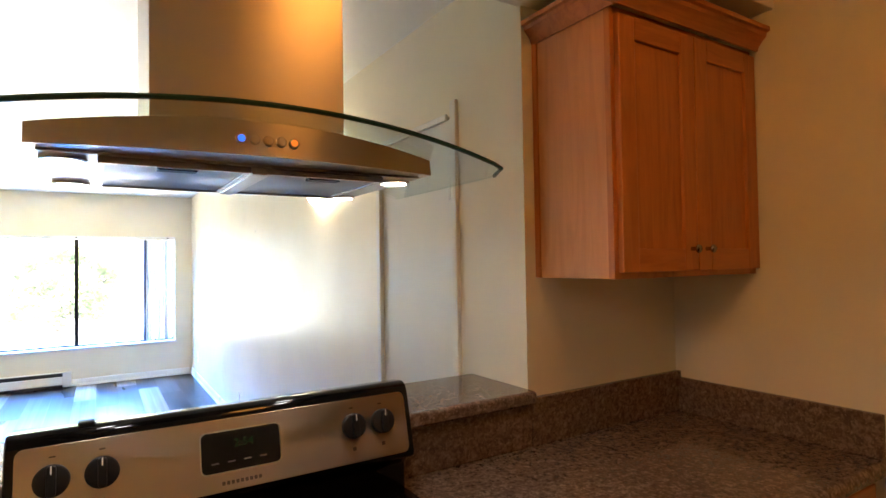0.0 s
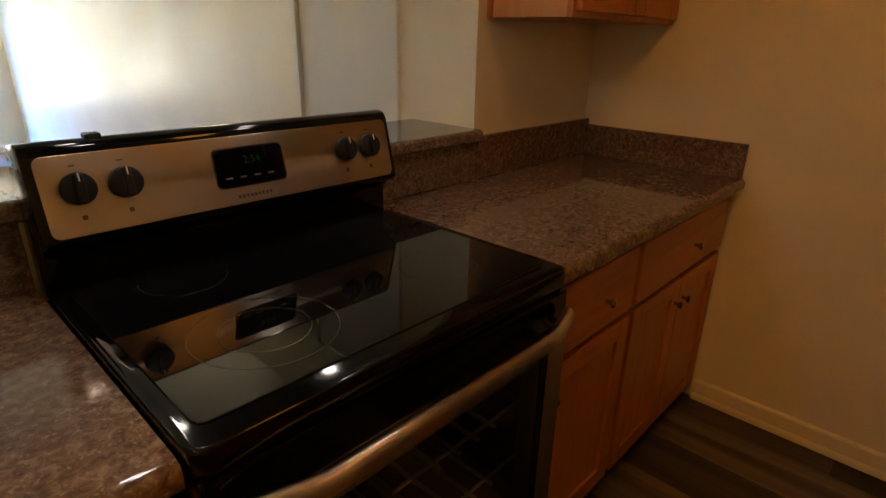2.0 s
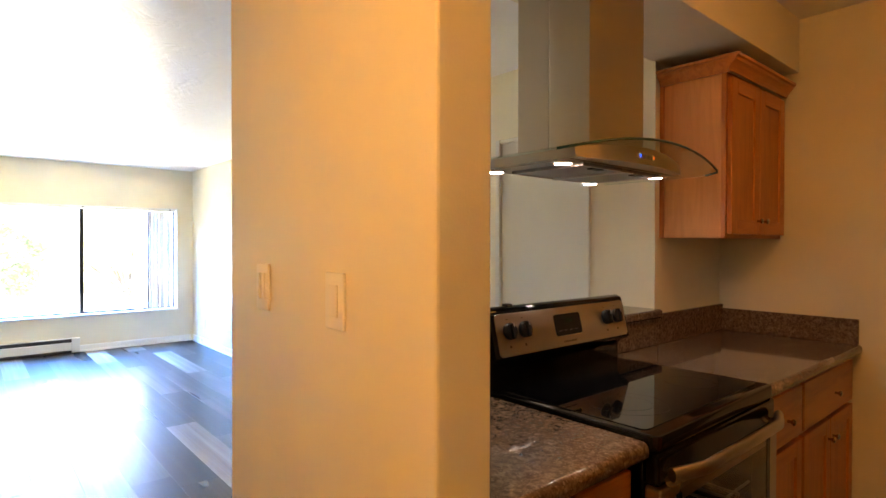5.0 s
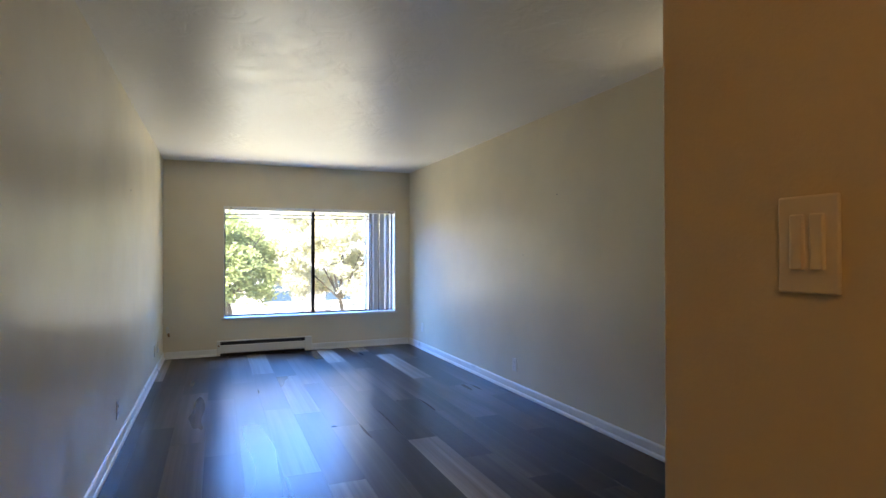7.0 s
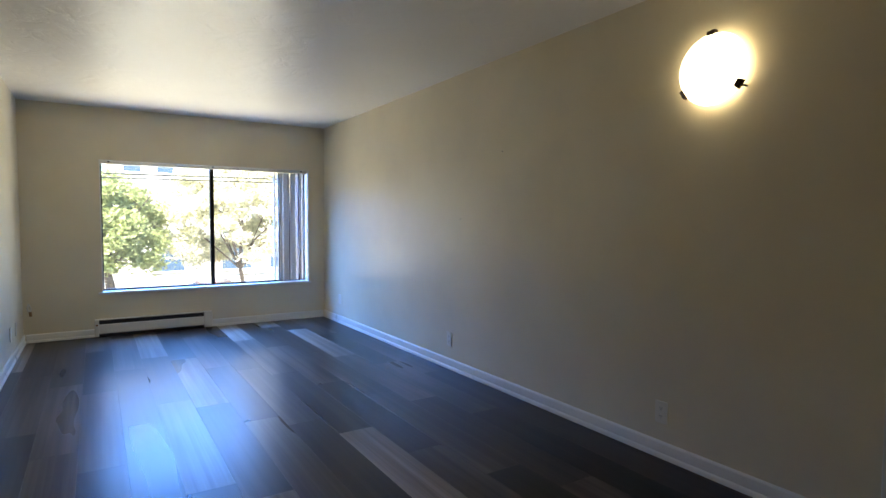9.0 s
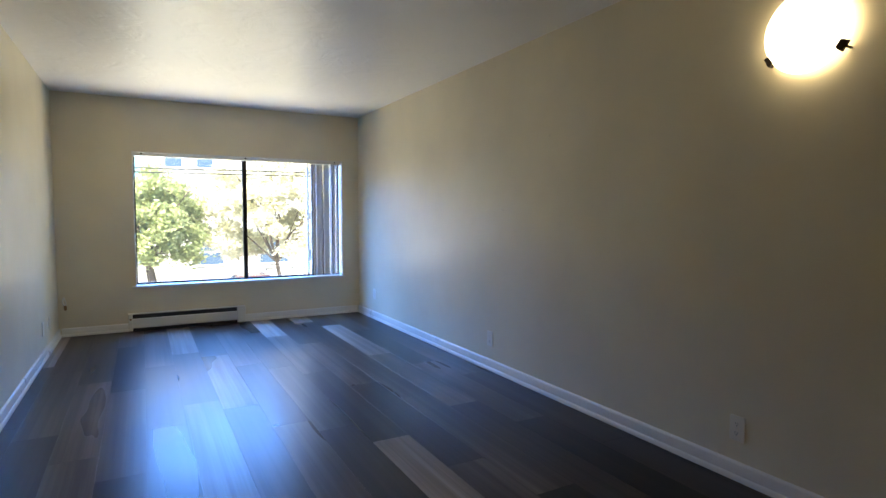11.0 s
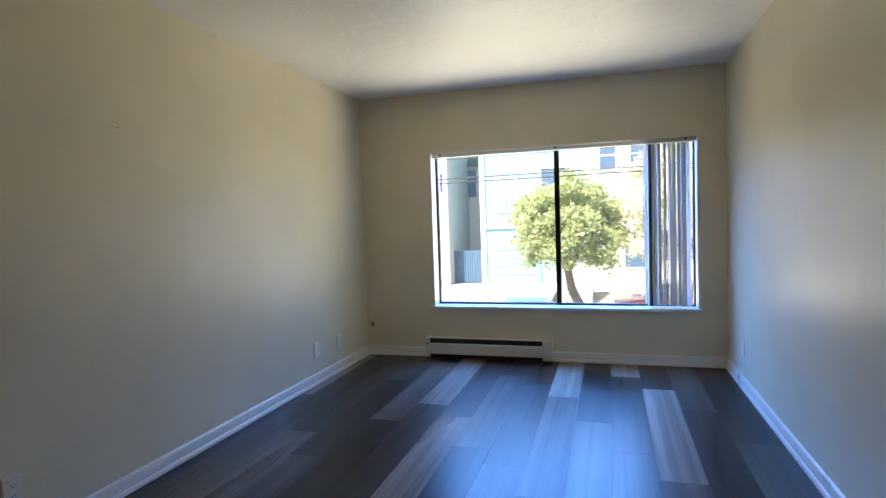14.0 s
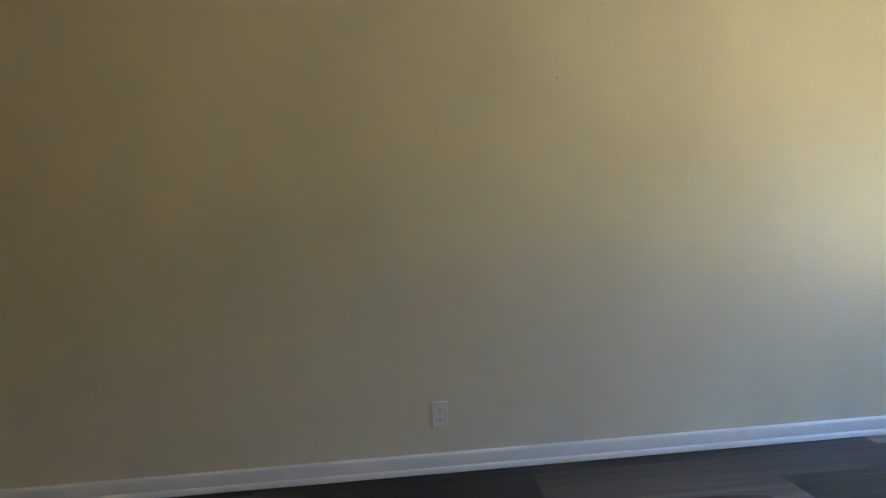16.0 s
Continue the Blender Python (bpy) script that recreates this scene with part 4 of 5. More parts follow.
# ---- chimney hood with arched glass ----
def hood():
    cx = -0.866
    t = thing("range_hood", (cx, -0.2, 1.62), "stainless chimney hood with arched glass canopy, lit", "range hood")
    hw = 0.304
    n = 24

    def bow(u):
        return -0.395 - 0.045 * (1 - u * u)

    def crest(u):
        return 1.648 + 0.024 * (1 - u * u)

    # shallow body: bowed front, flat underside
    bm = bmesh.new()
    fl, fh, bl, bh = [], [], [], []
    for i in range(n + 1):
        u = -1 + 2 * i / n
        x = cx + hw * u
        fl.append(bm.verts.new((x, bow(u), 1.620)))
        fh.append(bm.verts.new((x, bow(u) + 0.004, crest(u))))
        bl.append(bm.verts.new((x, -0.02, 1.620)))
        bh.append(bm.verts.new((x, -0.02, crest(u))))
    for i in range(n):
        bm.faces.new((fl[i], fl[i + 1], fh[i + 1], fh[i]))
        bm.faces.new((fh[i], fh[i + 1], bh[i + 1], bh[i]))
        bm.faces.new((bh[i], bh[i + 1], bl[i + 1], bl[i]))
        bm.faces.new((bl[i], bl[i + 1], fl[i + 1], fl[i]))
    bm.faces.new((fl[0], fh[0], bh[0], bl[0]))
    bm.faces.new((fl[n], fh[n], bh[n], bl[n]))
    b = part("body", bm, M["steel"], t, "brushed stainless hood body", smooth=30)
    # arched canopy of clear glass
    gw, th = 0.428, 0.008
    bm = bmesh.new()
    top, low = [], []
    rows = 8

    def arch(u):
        return 1.674 - 0.054 * u * u

    def edge_y(u):
        return -0.512 + 0.036 * u * u + (0.05 * max(0.0, (abs(u) - 0.93) / 0.07) ** 2)

    for i in range(n + 1):
        u = -1 + 2 * i / n
        ys = [edge_y(u) + (-0.015 - edge_y(u)) * k / rows for k in range(rows + 1)]
        top.append([bm.verts.new((cx + gw * u, y, arch(u) + th)) for y in ys])
        low.append([bm.verts.new((cx + gw * u, y, arch(u))) for y in ys])
    for i in range(n):
        for k in range(rows):
            bm.faces.new((top[i][k], top[i + 1][k], top[i + 1][k + 1], top[i][k + 1]))
            bm.faces.new((low[i][k], low[i + 1][k], low[i + 1][k + 1], low[i][k + 1]))
    canopy = part("glass_canopy", bm, M["hood_glass"], t, "clear arched glass canopy", smooth=60)
    canopy.visible_shadow = False
    rim = [(cx + gw * u, edge_y(u), arch(u) + th / 2) for u in [-1 + 2 * i / 40 for i in range(41)]]
    part("glass_edge", tube(rim, 0.0040, 6), M["glass_edge"], canopy, "dark green front edge of the glass")
    for s in (-1, 1):
        part("glass_edge", tube([(cx + s * gw, edge_y(1), arch(1) + th / 2), (cx + s * gw, -0.015, arch(1) + th / 2)], 0.0025, 6), M["hood_glass"], canopy)
    # chimney, two sleeves
    part("chimney", box(-1.022, -0.709, -0.337, -0.185, 1.681, SOFFIT, 0.002), M["steel_up"], t, "brushed stainless chimney sleeve")
    part("chimney", box(-1.021, -0.710, -0.182, -0.052, 1.681, SOFFIT, 0.002), M["steel_up"], t, "brushed stainless chimney sleeve")
    # underside
    part("underside", box(cx - hw + 0.012, cx + hw - 0.012, -0.37, -0.03, 1.6165, 1.6198), M["steel"], t)
    for s in (-1, 1):
        fa, fb = sorted((cx + s * 0.012, cx + s * 0.222))
        f = part("filter", box(fa, fb, -0.362, -0.085, 1.609, 1.6165, 0.002), M["mesh_filter"], t, "grey mesh grease filter")
        for fx0, fx1, fy0, fy1 in ((fa, fb, -0.362, -0.352), (fa, fb, -0.095, -0.085), (fa, fa + 0.008, -0.352, -0.095), (fb - 0.008, fb, -0.352, -0.095)):
            part("filter_frame", box(fx0, fx1, fy0, fy1, 1.606, 1.6095, 0.001), M["steel"], f)
        part("filter_handle", box((fa + fb) / 2 - 0.028, (fa + fb) / 2 + 0.028, -0.345, -0.322, 1.605, 1.609, 0.001), M["black_plastic"], f)
    part("crossbar", box(cx - 0.012, cx + 0.012, -0.364, -0.083, 1.604, 1.617, 0.002), M["steel"], t)
    for sx in (-0.2635, 0.2635):
        for sy in (-0.322, -0.056):
            ring = part("lamp_ring", lathe([(0.030, 0.0), (0.030, 0.005), (0.024, 0.006), (0.024, 0.0)], pose(cx + sx, sy, 1.6165, 180, 0, 0), 24), M["chrome"], t)
            part("lamp_disc", lathe([(0.023, 0.0), (0.023, 0.004), (0.0, 0.0045)], pose(cx + sx, sy, 1.6165, 180, 0, 0), 24), M["spot"], ring, "lit white hood spot")
    for k, mat in enumerate(("led_blue", "steel", "steel", "steel", "led_orange")):
        x = -0.910 + 0.0195 * k
        u = (x - cx) / hw
        btn = part("button", lathe([(0.0078, -0.002), (0.0078, 0.003), (0.0066, 0.0042), (0.0, 0.0042)], pose(x, bow(u) + 0.002, 1.644, 90, 0, 0), 18), M["steel"], b, "round push button")
        part("button_cap", lathe([(0.0052, 0.004), (0.0052, 0.005), (0.0, 0.0052)], pose(x, bow(u) + 0.002, 1.644, 90, 0, 0), 16), M[mat], btn)


hood()


# ---- fridge ----
def fridge():
    xa, xb, yb, yf, h = -0.075, KITCHEN_END - 0.03, -2.20, -1.492, 1.655
    t = thing("refrigerator", ((xa + xb) / 2, (yb + yf) / 2, 0), "top-freezer refrigerator, stainless doors and black sides", "refrigerator")
    part("body", box(xa, xb, yb, yf, 0.02, h - 0.012, 0.006), M["black_side"], t, "black textured cabinet")
    split = 1.168
    for name, za, zb in (("freezer_door", split + 0.006, h), ("fridge_door", 0.075, split - 0.006)):
        d = part(name, box(xa, xb, -1.444, yf + 0.008, za, zb, 0.016, 4), M["fridge_steel"], t, "rounded stainless door", smooth=40)
        x = xa + 0.045
        if name == "freezer_door":
            pts = [(x, -1.446, h - 0.105), (x, -1.420, h - 0.120), (x, -1.396, h - 0.160), (x, -1.388, h - 0.22), (x, -1.388, split + 0.02), (x, -1.416, split + 0.012), (x, -1.446, split + 0.012)]
        else:
            pts = [(x, -1.446, split - 0.014), (x, -1.416, split - 0.014), (x, -1.388, split - 0.022), (x, -1.386, split - 0.30), (x, -1.392, split - 0.36), (x, -1.416, split - 0.415), (x, -1.446, split - 0.440)]
        part("handle", tube(pts, 0.013, 10, squash=(1.2, 0.8)), M["chrome"], d, "bowed grey metal handle", smooth=70)
    part("gasket", box(xa + 0.008, xb - 0.008, yf - 0.001, yf + 0.012, 0.08, h - 0.01), M["black_plastic"], t)
    part("hinge_cover", box(xb - 0.09, xb - 0.01, -1.47, -1.53 + 0.12, h - 0.013, h + 0.006, 0.003), M["black_plastic"], t)
    part("toe_grille", box(xa + 0.01, xb - 0.01, yf - 0.004, yf + 0.02, 0.015, 0.070), M["black_plastic"], t)
    for xe in (xa + 0.06, xb - 0.06):
        for ye in (yf - 0.06, yb + 0.06):
            part("foot", lathe([(0.02, 0.0), (0.02, 0.022), (0.0, 0.022)], pose(xe, ye, 0.0), 10), M["black_plastic"], t)
    # it stands a little askew between counter and wall
    t.location = (0.2995, -1.866, 0.0)
    t.rotation_euler = (0.0, 0.0, radians(-3.2))


fridge()


# ---- street beyond the window ----
GROUND = -2.6


def rough_mat(name, color, rough, scale, spread):
    m = principled(name, color, rough)
    v = coords(m)
    lo, hi = tuple(c * (1 - spread) for c in color), tuple(min(1, c * (1 + spread)) for c in color)
    a = noise_at(m, v, scale, 5.0)
    b = noise_at(m, v, scale * 12, 3.0)
    col = mix(m, 0.4, ramp(m, a, [(0.3, lo), (0.7, hi)]), ramp(m, b, [(0.35, lo), (0.65, hi)]))
    link(m, col, bsdf(m).inputs["Base Color"])
    bump(m, b, 0.3, 0.01)
    return m


M["ground"] = rough_mat("dry_ground", (0.22, 0.20, 0.16), 0.9, 0.4, 0.3)
M["asphalt"] = rough_mat("asphalt", (0.06, 0.06, 0.06), 0.85, 0.6, 0.25)
M["concrete"] = rough_mat("concrete_pavement", (0.31, 0.30, 0.28), 0.8, 0.5, 0.15)
M["stucco_white"] = rough_mat("white_stucco", (0.46, 0.455, 0.445), 0.8, 0.7, 0.06)
M["siding_blue"] = rough_mat("pale_blue_siding", (0.17, 0.34, 0.41), 0.6, 0.8, 0.07)
M["siding_grey"] = rough_mat("pale_grey_stucco", (0.40, 0.43, 0.46), 0.8, 0.7, 0.07)
M["roof"] = rough_mat("dark_teal_roof", (0.07, 0.13, 0.14), 0.7, 1.0, 0.2)
M["gate"] = rough_mat("slate_blue_gate", (0.045, 0.095, 0.165), 0.5, 1.0, 0.2)
M["house_pane"] = principled("house_window_glass", (0.06, 0.10, 0.16), 0.12, spec=0.2)
M["house_trim"] = principled("house_trim_white", (0.62, 0.62, 0.61), 0.5)
M["shutter"] = rough_mat("blue_grey_shutter", (0.24, 0.36, 0.42), 0.5, 1.5, 0.1)
M["bark"] = rough_mat("grey_bark", (0.16, 0.125, 0.10), 0.9, 4.0, 0.35)
M["wire"] = principled("black_cable", (0.02, 0.02, 0.02), 0.6)
M["car_blue"] = principled("blue_car_paint", (0.05, 0.12, 0.30), 0.2)
M["car_red"] = principled("dark_red_car_paint", (0.28, 0.03, 0.03), 0.2)
M["car_glass"] = principled("car_glass", (0.03, 0.04, 0.05), 0.05)
M["tyre"] = principled("tyre_rubber", (0.015, 0.015, 0.015), 0.8)


def leaf_mat(name, dark, light):
    m = principled(name, light, 0.5)
    g = m.node_tree.nodes.new("ShaderNodeNewGeometry")
    link(m, ramp(m, g.outputs["Random Per Island"], [(0.0, dark), (0.6, light), (1.0, tuple(min(1, c * 1.5) for c in light))]), bsdf(m).inputs["Base Color"])
    nt = m.node_tree
    thin = nt.nodes.new("ShaderNodeBsdfTranslucent")
    thin.inputs["Color"].default_value = (*(min(1, c * 1.4) for c in light), 1)
    both = nt.nodes.new("ShaderNodeMixShader")
    both.inputs[0].default_value = 0.45
    nt.links.new(bsdf(m).outputs[0], both.inputs[1])
    nt.links.new(thin.outputs[0], both.inputs[2])
    nt.links.new(both.outputs[0], nt.nodes["Material Output"].inputs["Surface"])
    return m


M["leaf"] = leaf_mat("green_leaf", (0.16, 0.20, 0.09), (0.42, 0.45, 0.22))
M["leaf_pale"] = leaf_mat("pale_olive_leaf", (0.46, 0.45, 0.31), (0.70, 0.68, 0.54))

solid("ground", box(-400, 400, FRONT + 0.3, 600, GROUND - 0.4, GROUND - 0.06), M["ground"], "dry open ground beyond the houses", "ground")
solid("road", box(-120, 120, 9.5, 19.2, GROUND - 0.06, GROUND), M["asphalt"], "grey asphalt street below the window", "road")
solid("pavement", box(-120, 120, 19.4, 24.0, GROUND - 0.06, GROUND + 0.14), M["concrete"], "pale concrete pavement across the street", "pavement")
solid("kerb", box(-120, 120, 19.2, 19.4, GROUND - 0.06, GROUND + 0.15, 0.02), M["concrete"], "concrete kerb", "kerb")
solid("pavement_near", box(-120, 120, FRONT + 0.3, 9.5, GROUND - 0.06, GROUND + 0.13), M["concrete"], "pale concrete pavement below the window", "pavement")
solid("driveway", prism([(24.0, GROUND - 0.06), (32.0, GROUND - 0.06), (32.0, GROUND + 0.32), (24.0, GROUND + 0.14)], "x", -11.5, -3.4), M["concrete"], "sunlit pale concrete driveway", "driveway")


def house_window(x, z, w, h, y, parent, shutters=False):
    fr = box(x - w / 2 - 0.09, x + w / 2 + 0.09, y - 0.07, y + 0.02, z - h / 2 - 0.09, z - h / 2, 0.01)
    merge(fr, box(x - w / 2 - 0.09, x + w / 2 + 0.09, y - 0.07, y + 0.02, z + h / 2, z + h / 2 + 0.09, 0.01))
    for s in (-1, 1):
        a, b = sorted((x + s * w / 2, x + s * (w / 2 + 0.09)))
        merge(fr, box(a, b, y - 0.07, y + 0.02, z - h / 2, z + h / 2, 0.01))
    win = part("window", fr, M["house_trim"], parent)
    part("pane", box(x - w / 2, x + w / 2, y - 0.02, y + 0.01, z - h / 2, z + h / 2), M["house_pane"], win)
    part("glazing_bar", box(x - w / 2, x + w / 2, y - 0.04, y - 0.02, z - 0.03, z + 0.03), M["house_trim"], win)
    if shutters:
        for s in (-1, 1):
            a, b = sorted((x + s * 0.02, x + s * w / 2))
            sh = box(a, b, y - 0.06, y - 0.04, z - h / 2, z + h / 2)
            k = z - h / 2 + 0.06
            while k < z + h / 2 - 0.06:
                merge(sh, box(a + 0.04, b - 0.04, y - 0.075, y - 0.058, k, k + 0.05))
                k += 0.1
            part("shutter", sh, M["shutter"], win)
    return win


def house(x0, x1, y0, y1, height, wall, label, cornice=True):
    t = thing("house", ((x0 + x1) / 2, (y0 + y1) / 2, GROUND), label, "house", "houses across the street")
    part("wall", box(x0, x1, y0, y1, GROUND - 0.05, height, 0.02), wall, t)
    part("roof", box(x0 - 0.25, x1 + 0.25, y0 - 0.3, y1 + 0.25, height, height + 0.28, 0.04), M["house_trim"] if cornice else M["roof"], t)
    if cornice:
        part("cornice", prism([(y0 - 0.02, height - 0.5), (y0 - 0.10, height - 0.46), (y0 - 0.22, height - 0.08), (y0 - 0.24, height - 0.001), (y0 - 0.02, height - 0.001)], "x", x0 - 0.05, x1 + 0.05), M["house_trim"], t)
    return t


hs = house(-24.0, -9.3, 31.2, 42.0, 7.4, M["stucco_white"], "plain white stucco house across the street")
for wx in (-22.0, -19.0, -16.2, -12.28):
    house_window(wx, 3.42, 1.1, 1.6, 31.2, hs)
for wx in (-18.5, -15.2, -12.4):
    house_window(wx, 0.48, 0.85, 1.5, 31.2, hs)
house_window(-9.62, 3.3, 0.18, 1.05, 31.2, hs)
part("door", box(-12.75, -11.45, 31.12, 31.22, GROUND + 0.05, -1.28, 0.02), M["gate"], hs, "dark blue-grey side door")
part("downpipe", tube([(-10.75, 31.13, 1.6), (-10.75, 31.13, -0.9)], 0.05, 8), M["house_pane"], hs)
part("band", box(-24.05, -9.25, 31.12, 31.22, 4.75, 4.87, 0.02), M["house_trim"], hs)

hs = house(-11.2, -7.9, 36.0, 41.0, 4.6, M["stucco_white"], "white house with a dark teal roof set back", False)
house_window(-9.75, 3.4, 0.22, 1.3, 36.0, hs)
part("shutter", box(-9.30, -8.80, 35.92, 36.02, 2.7, 4.35, 0.01), M["gate"], hs, "tall slate blue shutter")
part("gable", prism([(35.75, 4.881), (41.25, 4.881), (38.5, 7.3)], "x", -11.4, -7.75), M["roof"], hs, "steep dark teal roof")

t = thing("gate", (-8.65, 32.2, GROUND), "slate blue metal driveway gate", "gate")
for k in range(14):
    xk = -9.58 + k * 0.135
    part("board", box(xk, xk + 0.12, 32.15, 32.22, GROUND + 0.30, -0.45, 0.01), M["gate"], t)
part("rail", box(-9.6, -7.68, 32.22, 32.28, -0.75, -0.63, 0.01), M["gate"], t)
part("rail", box(-9.6, -7.68, 32.22, 32.28, -2.05, -1.93, 0.01), M["gate"], t)

hs = house(-7.6, -1.9, 32.0, 44.0, 8.2, M["siding_blue"], "pale blue two-storey house with shuttered window")
house_window(-6.2, 2.55, 1.05, 1.75, 32.0, hs, True)
house_window(-3.55, 2.9, 1.5, 1.9, 32.0, hs)
house_window(-5.9, 5.9, 1.0, 1.7, 32.0, hs)
house_window(-3.4, 6.0, 1.3, 1.7, 32.0, hs)
gd = part("garage_door", box(-7.0, -4.4, 31.93, 32.02, GROUND + 0.25, 0.0, 0.01), M["siding_blue"], hs, "pale blue panelled garage door")
for k in range(5):
    part("panel", box(-6.92, -4.48, 31.90, 31.94, GROUND + 0.33 + k * 0.45, GROUND + 0.70 + k * 0.45, 0.012), M["siding_blue"], gd)
part("band", box(-7.65, -1.85, 31.88, 32.03, 0.72, 0.92, 0.02), M["house_trim"], hs)
part("corner_board", box(-7.66, -7.38, 31.90, 32.05, GROUND, 7.7, 0.01), M["house_trim"], hs)
part("corner_board", box(-2.1, -1.85, 31.90, 32.05, GROUND, 7.7, 0.01), M["house_trim"], hs)

hs = house(-1.88, 7.8, 31.0, 45.0, 9.0, M["stucco_white"], "white two-storey house with rows of windows")
for wx in (-0.9, 0.55, 2.0, 3.9, 5.7, 7.1):
    house_window(wx, 4.25, 0.75, 1.35, 31.0, hs)
for wx in (0.6, 3.9, 6.4):
    house_window(wx, -0.7, 1.5, 1.3, 31.0, hs)
part("band", box(-1.9, 7.82, 30.92, 31.02, 1.6, 1.75, 0.02), M["house_trim"], hs)
hs = house(8.3, 24.0, 32.0, 45.0, 7.6, M["siding_grey"], "pale grey house with wide windows")
for wx in (10.0, 13.0, 16.0, 19.0):
    house_window(wx, 3.4, 1.3, 1.7, 32.0, hs)
    house_window(wx, -0.5, 1.3, 1.5, 32.0, hs)

t = thing("front_steps", (-2.2, 29.5, GROUND), "flight of concrete entrance steps", "steps")
for k in range(8):
    part("step", box(-3.0, -1.65, 27.2 + k * 0.33, 27.53 + k * 0.33, GROUND - 0.05, GROUND + 0.30 + 0.18 * k, 0.015), M["concrete"], t)

t = thing("balcony_rail", (4.0, 24.5, GROUND), "white painted garden railing", "railing")
for k in range(12):
    xk = 2.2 + k * 0.55
    part("post", box(xk, xk + 0.06, 24.5, 24.56, GROUND + 0.13, GROUND + 1.55, 0.008), M["house_trim"], t)
for z in (0.45, 0.95, 1.5):
    part("rail", box(2.15, 8.4, 24.485, 24.50, GROUND + z, GROUND + z + 0.07, 0.008), M["house_trim"], t)


def tree(base, crown_c, crown_r, seed, leaf, label, n_leaf, leaf_size, limbs=9, girth=1.0):
    rng = random.Random(seed)
    t = thing("tree", base, label, "tree", "street trees")
    b = Vector(base)
    c = Vector(crown_c)
    fork = b.lerp(Vector((c.x, c.y, c.z - crown_r[2] * 0.55)), 0.95)
    pts = [b + Vector((0, 0, -0.05)), b.lerp(fork, 0.35) + Vector((0.08, 0.05, 0)), b.lerp(fork, 0.7) + Vector((-0.05, 0, 0)), fork]
    bm = tube(pts, 0.19 * girth, 9, 0.12 * girth)
    tips = []
    for k in range(limbs):
        a = 2 * math.pi * k / limbs + rng.uniform(-0.3, 0.3)
        el = rng.uniform(-0.1, 0.9)
        tip = c + Vector((crown_r[0] * 0.7 * math.cos(a), crown_r[1] * 0.7 * math.sin(a), crown_r[2] * (el - 0.25)))
        midp = fork.lerp(tip, 0.5) + Vector((rng.uniform(-0.2, 0.2), rng.uniform(-0.2, 0.2), 0.25))
        merge(bm, tube([fork, midp, tip], 0.07 * girth, 6, 0.015))
        tips.append((midp, tip))
        for j in range(3):
            q = midp.lerp(tip, rng.uniform(0.1, 0.8))
            e = q + Vector((rng.uniform(-0.7, 0.7), rng.uniform(-0.7, 0.7), rng.uniform(-0.1, 0.7)))
            merge(bm, tube([q, q.lerp(e, 0.5) + Vector((0, 0, 0.06)), e], 0.025 * girth, 5, 0.006))
    part("trunk", bm, M["bark"], t, "forked grey-brown trunk and limbs", smooth=60)
    # leaves gather in clumps over an uneven shell
    clumps = []
    for k in range(130):
        d = Vector((rng.gauss(0, 1), rng.gauss(0, 1), rng.gauss(0, 1))).normalized()
        if d.z < -0.6:
            d.z *= -0.5
        r = rng.uniform(0.45, 1.0) ** 0.6 * (0.86 + 0.22 * noise.noise(d * 1.7 + Vector((seed, 0, 0))))
        clumps.append((c + Vector((d.x * crown_r[0] * r, d.y * crown_r[1] * r, d.z * crown_r[2] * r)), rng.uniform(0.22, 0.5)))
    verts, faces = [], []
    for k in range(n_leaf):
        cc, cr = clumps[rng.randrange(len(clumps))]
        p = cc + Vector((rng.gauss(0, cr * 0.5), rng.gauss(0, cr * 0.5), rng.gauss(0, cr * 0.34)))
        u = Vector((rng.gauss(0, 1), rng.gauss(0, 1), rng.gauss(0, 0.6))).normalized()
        w = u.cross(Vector((rng.gauss(0, 1), rng.gauss(0, 1), rng.gauss(0, 1)))).normalized()
        s = leaf_size * rng.uniform(0.6, 1.3)
        i = len(verts)
        verts += [p - u * s, p + w * s * 0.42, p + u * s, p - w * s * 0.42]
        faces.append((i, i + 1, i + 2, i + 3))
    me = bpy.data.meshes.new("crown")
    me.from_pydata([tuple(q - b) for q in verts], [], faces)
    me.materials.append(leaf)
    cr_ob = new("crown", me)
    cr_ob.parent = t
    tagged(cr_ob, "leafy uneven crown", kind="stuff")


tree((-1.70, 20.6, GROUND + 0.14), (-2.20, 20.3, 0.72), (2.05, 1.9, 2.05), 3, M["leaf"], "round green street tree on the pavement", 34000, 0.085)
tree((2.6, 21.6, GROUND + 0.14), (2.0, 21.4, 1.25), (3.1, 2.3, 3.1), 8, M["leaf_pale"], "thin pale olive street tree on the pavement", 52000, 0.085, 12, 0.55)


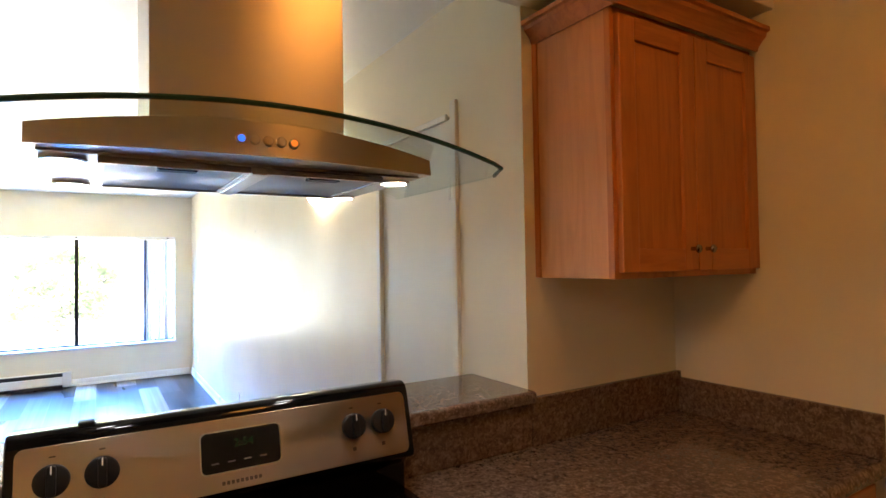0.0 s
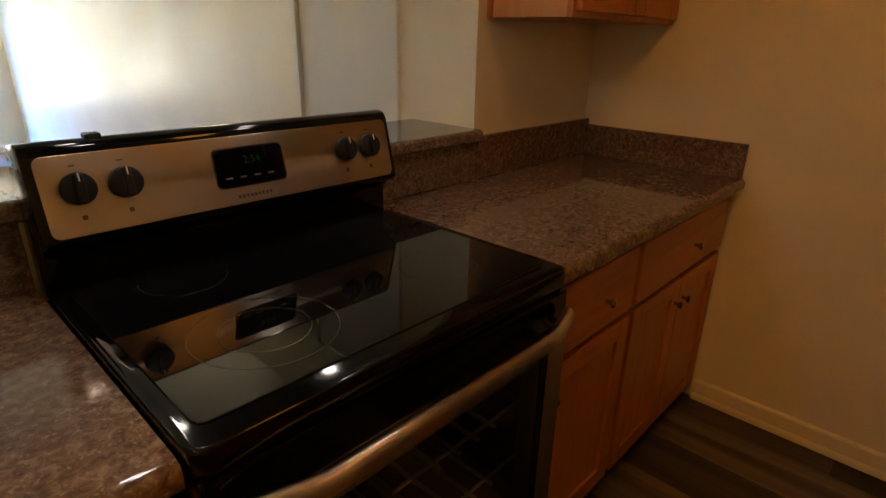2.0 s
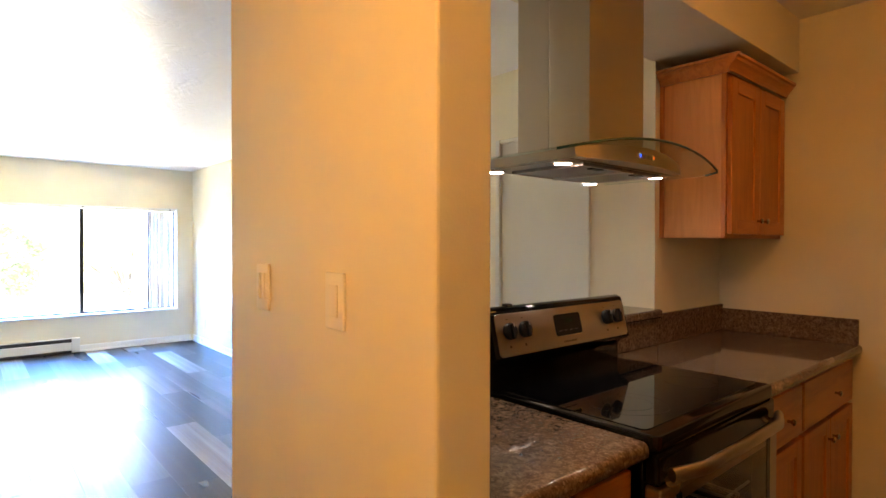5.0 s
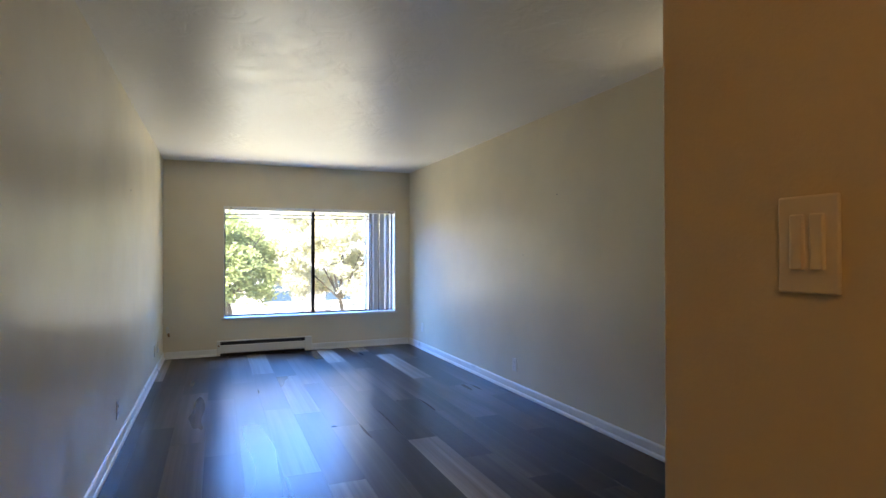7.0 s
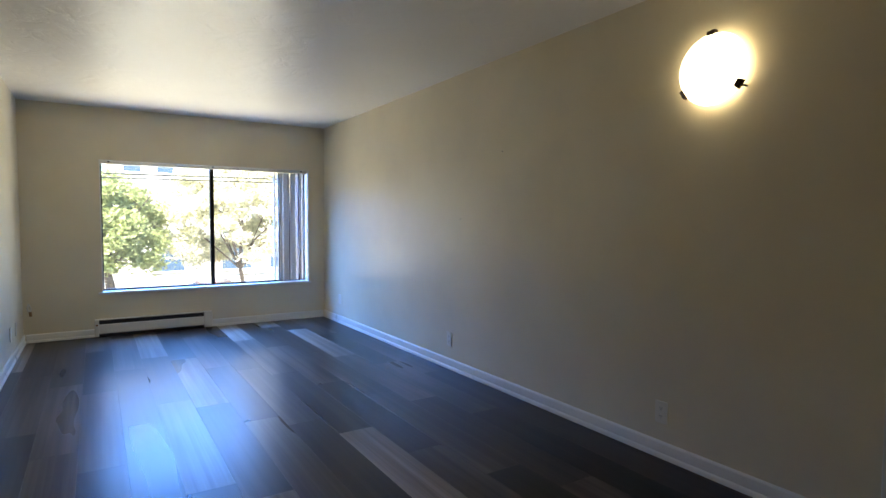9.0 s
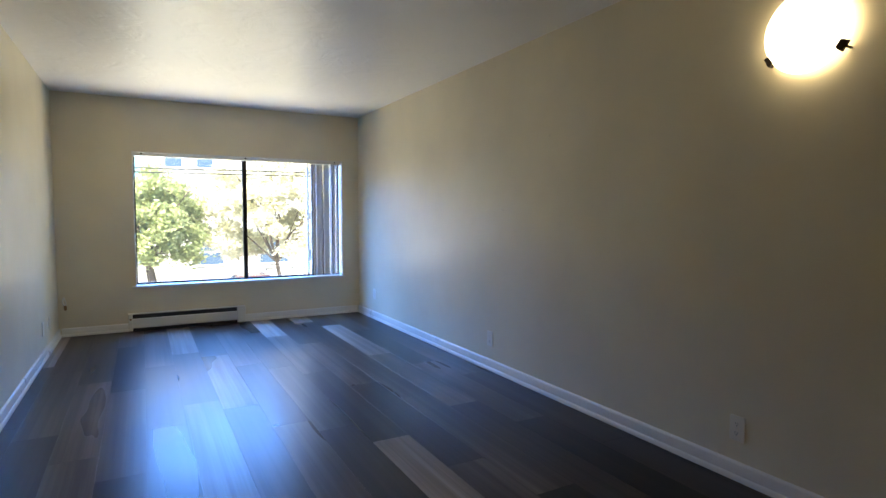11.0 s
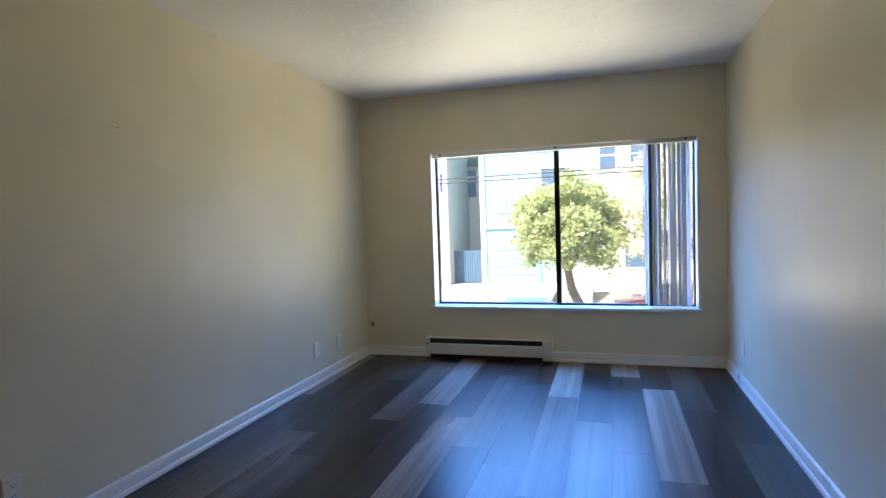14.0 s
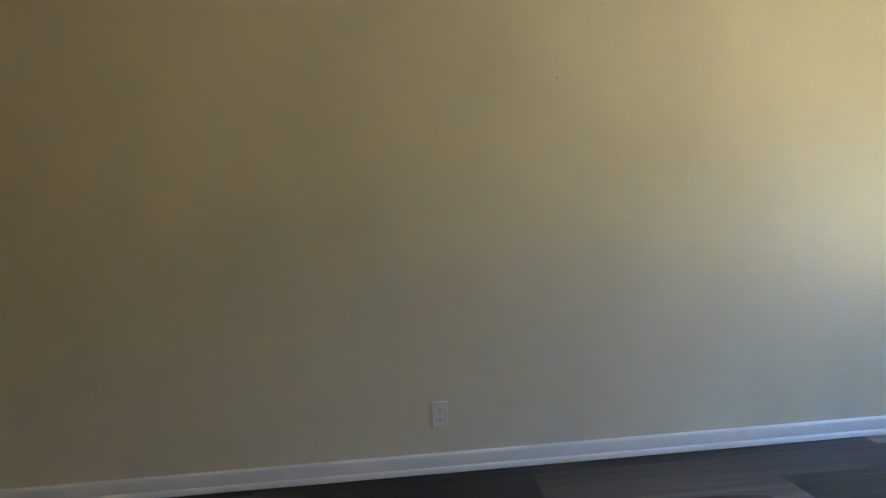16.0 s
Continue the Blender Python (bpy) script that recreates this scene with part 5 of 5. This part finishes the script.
def car(x, y, paint_mat, label):
    """Parked car, side on to the street, x is its middle."""
    t = thing("car", (x, y, GROUND), label, "car", "parked cars")
    g = GROUND
    low = [(-2.1, 0.30), (-2.15, 0.62), (-2.02, 0.82), (-1.25, 0.93), (1.35, 0.95), (2.02, 0.84), (2.15, 0.60), (2.1, 0.30)]
    part("body", prism([(x + a, g + z) for a, z in low], "y", y - 0.88, y + 0.88, 0.07, 3), paint_mat, t, smooth=40)
    cab = [(-1.25, 0.90), (-0.62, 1.42), (0.62, 1.45), (1.40, 0.90)]
    part("cabin", prism([(x + a, g + z) for a, z in cab], "y", y - 0.74, y + 0.74, 0.10, 3), M["car_glass"], t, smooth=40)
    roof = [(-0.62, 1.40), (-0.55, 1.455), (0.55, 1.48), (0.66, 1.41)]
    part("roof", prism([(x + a, g + z) for a, z in roof], "y", y - 0.70, y + 0.70, 0.02, 2), paint_mat, t, smooth=40)
    for wx in (-1.32, 1.32):
        for s in (-1, 1):
            wy = y + s * 0.80
            wheel = part("wheel", lathe([(0.20, -0.09), (0.30, -0.10), (0.33, -0.06), (0.33, 0.06), (0.30, 0.10), (0.20, 0.09)], pose(x + wx, wy, g + 0.33, 90, 0, 0), 20), M["tyre"], t, smooth=50)
            part("rim", lathe([(0.0, -0.095), (0.19, -0.098), (0.2, -0.05), (0.2, 0.05), (0.19, 0.098), (0.0, 0.095)], pose(x + wx, wy, g + 0.33, 90, 0, 0), 16), M["chrome"], wheel)
    for s in (-1, 1):
        part("headlight", box(x - 2.16, x - 2.06, y + s * 0.62 - 0.16, y + s * 0.62 + 0.16, g + 0.60, g + 0.74, 0.02), M["chrome"], t)
    part("bumper", box(x - 2.2, x - 2.08, y - 0.8, y + 0.8, g + 0.32, g + 0.5, 0.03), M["black_plastic"], t)


car(-3.3, 18.1, M["car_blue"], "blue car parked at the far kerb")
car(1.4, 23.0, M["car_red"], "dark red car parked behind the street trees")

for k, (za, zb, y, sag) in enumerate(((3.05, 3.55, 17.5, 0.25), (3.2, 4.0, 17.8, 0.3), (2.4, 2.9, 17.2, 0.18), (2.32, 2.85, 17.6, 0.2), (3.7, 4.6, 18.0, 0.3))):
    pts = []
    for i in range(31):
        u = i / 30
        pts.append((-26 + 52 * u, y, za + (zb - za) * u - sag * 4 * u * (1 - u)))
    tagged(new("overhead_wire", finish("overhead_wire", tube(pts, 0.013 if k < 2 else 0.018, 5), M["wire"])), "thin black overhead cable along the street", "cable", "overhead cables")
for xp in (-26, 26):
    t = thing("utility_pole", (xp, 17.6, GROUND), "weathered wooden utility pole carrying cables", "utility pole")
    part("pole", tube([(xp, 17.6, GROUND - 0.05), (xp, 17.6, 5.6)], 0.16, 10, 0.11), M["bark"], t)
    part("crossarm", box(xp - 0.06, xp + 0.06, 16.8, 18.4, 4.4, 4.55, 0.01), M["bark"], t)

# ---- floor planks ----
floor_ob = bpy.data.objects["floor"]
PLANK_W, PLANK_L, FIRST = 0.2118, 1.43, -3.2236
JOINTS = (5.73, 4.07, 5.08, 4.77, 5.35, 5.70, 5.50, 5.06, 4.87, 4.59, 4.15, 5.16, 4.88, 4.46, 5.43, 4.9, 5.9, 5.2, 4.6)
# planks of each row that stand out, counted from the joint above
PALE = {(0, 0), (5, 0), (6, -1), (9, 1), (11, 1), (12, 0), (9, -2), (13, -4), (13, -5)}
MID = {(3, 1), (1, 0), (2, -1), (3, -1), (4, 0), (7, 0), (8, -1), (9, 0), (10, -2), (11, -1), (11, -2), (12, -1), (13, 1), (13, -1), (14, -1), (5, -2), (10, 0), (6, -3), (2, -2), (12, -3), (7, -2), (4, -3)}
meshes = {}


def plank_mesh(w, length, coat):
    key = (round(w, 3), round(length, 3), coat)
    if key not in meshes:
        meshes[key] = finish("plank", box(-w / 2 + 0.0002, w / 2 - 0.0002, -length / 2 + 0.0002, length / 2 - 0.0002, -0.0055, 0.0, 0.0004, 1), M[coat])
    return meshes[key]


rng = random.Random(11)
for row, joint in enumerate(JOINTS):
    xa, xb = max(FIRST + row * PLANK_W, LEFT), min(FIRST + (row + 1) * PLANK_W, KITCHEN_END)
    if xb - xa < 0.02:
        continue
    y_end = FRONT if xa < -0.01 else 0.0
    for k in range(-7, 3):
        a, b = max(joint + k * PLANK_L, BACK), min(joint + (k + 1) * PLANK_L, y_end)
        if b - a < 0.02:
            continue
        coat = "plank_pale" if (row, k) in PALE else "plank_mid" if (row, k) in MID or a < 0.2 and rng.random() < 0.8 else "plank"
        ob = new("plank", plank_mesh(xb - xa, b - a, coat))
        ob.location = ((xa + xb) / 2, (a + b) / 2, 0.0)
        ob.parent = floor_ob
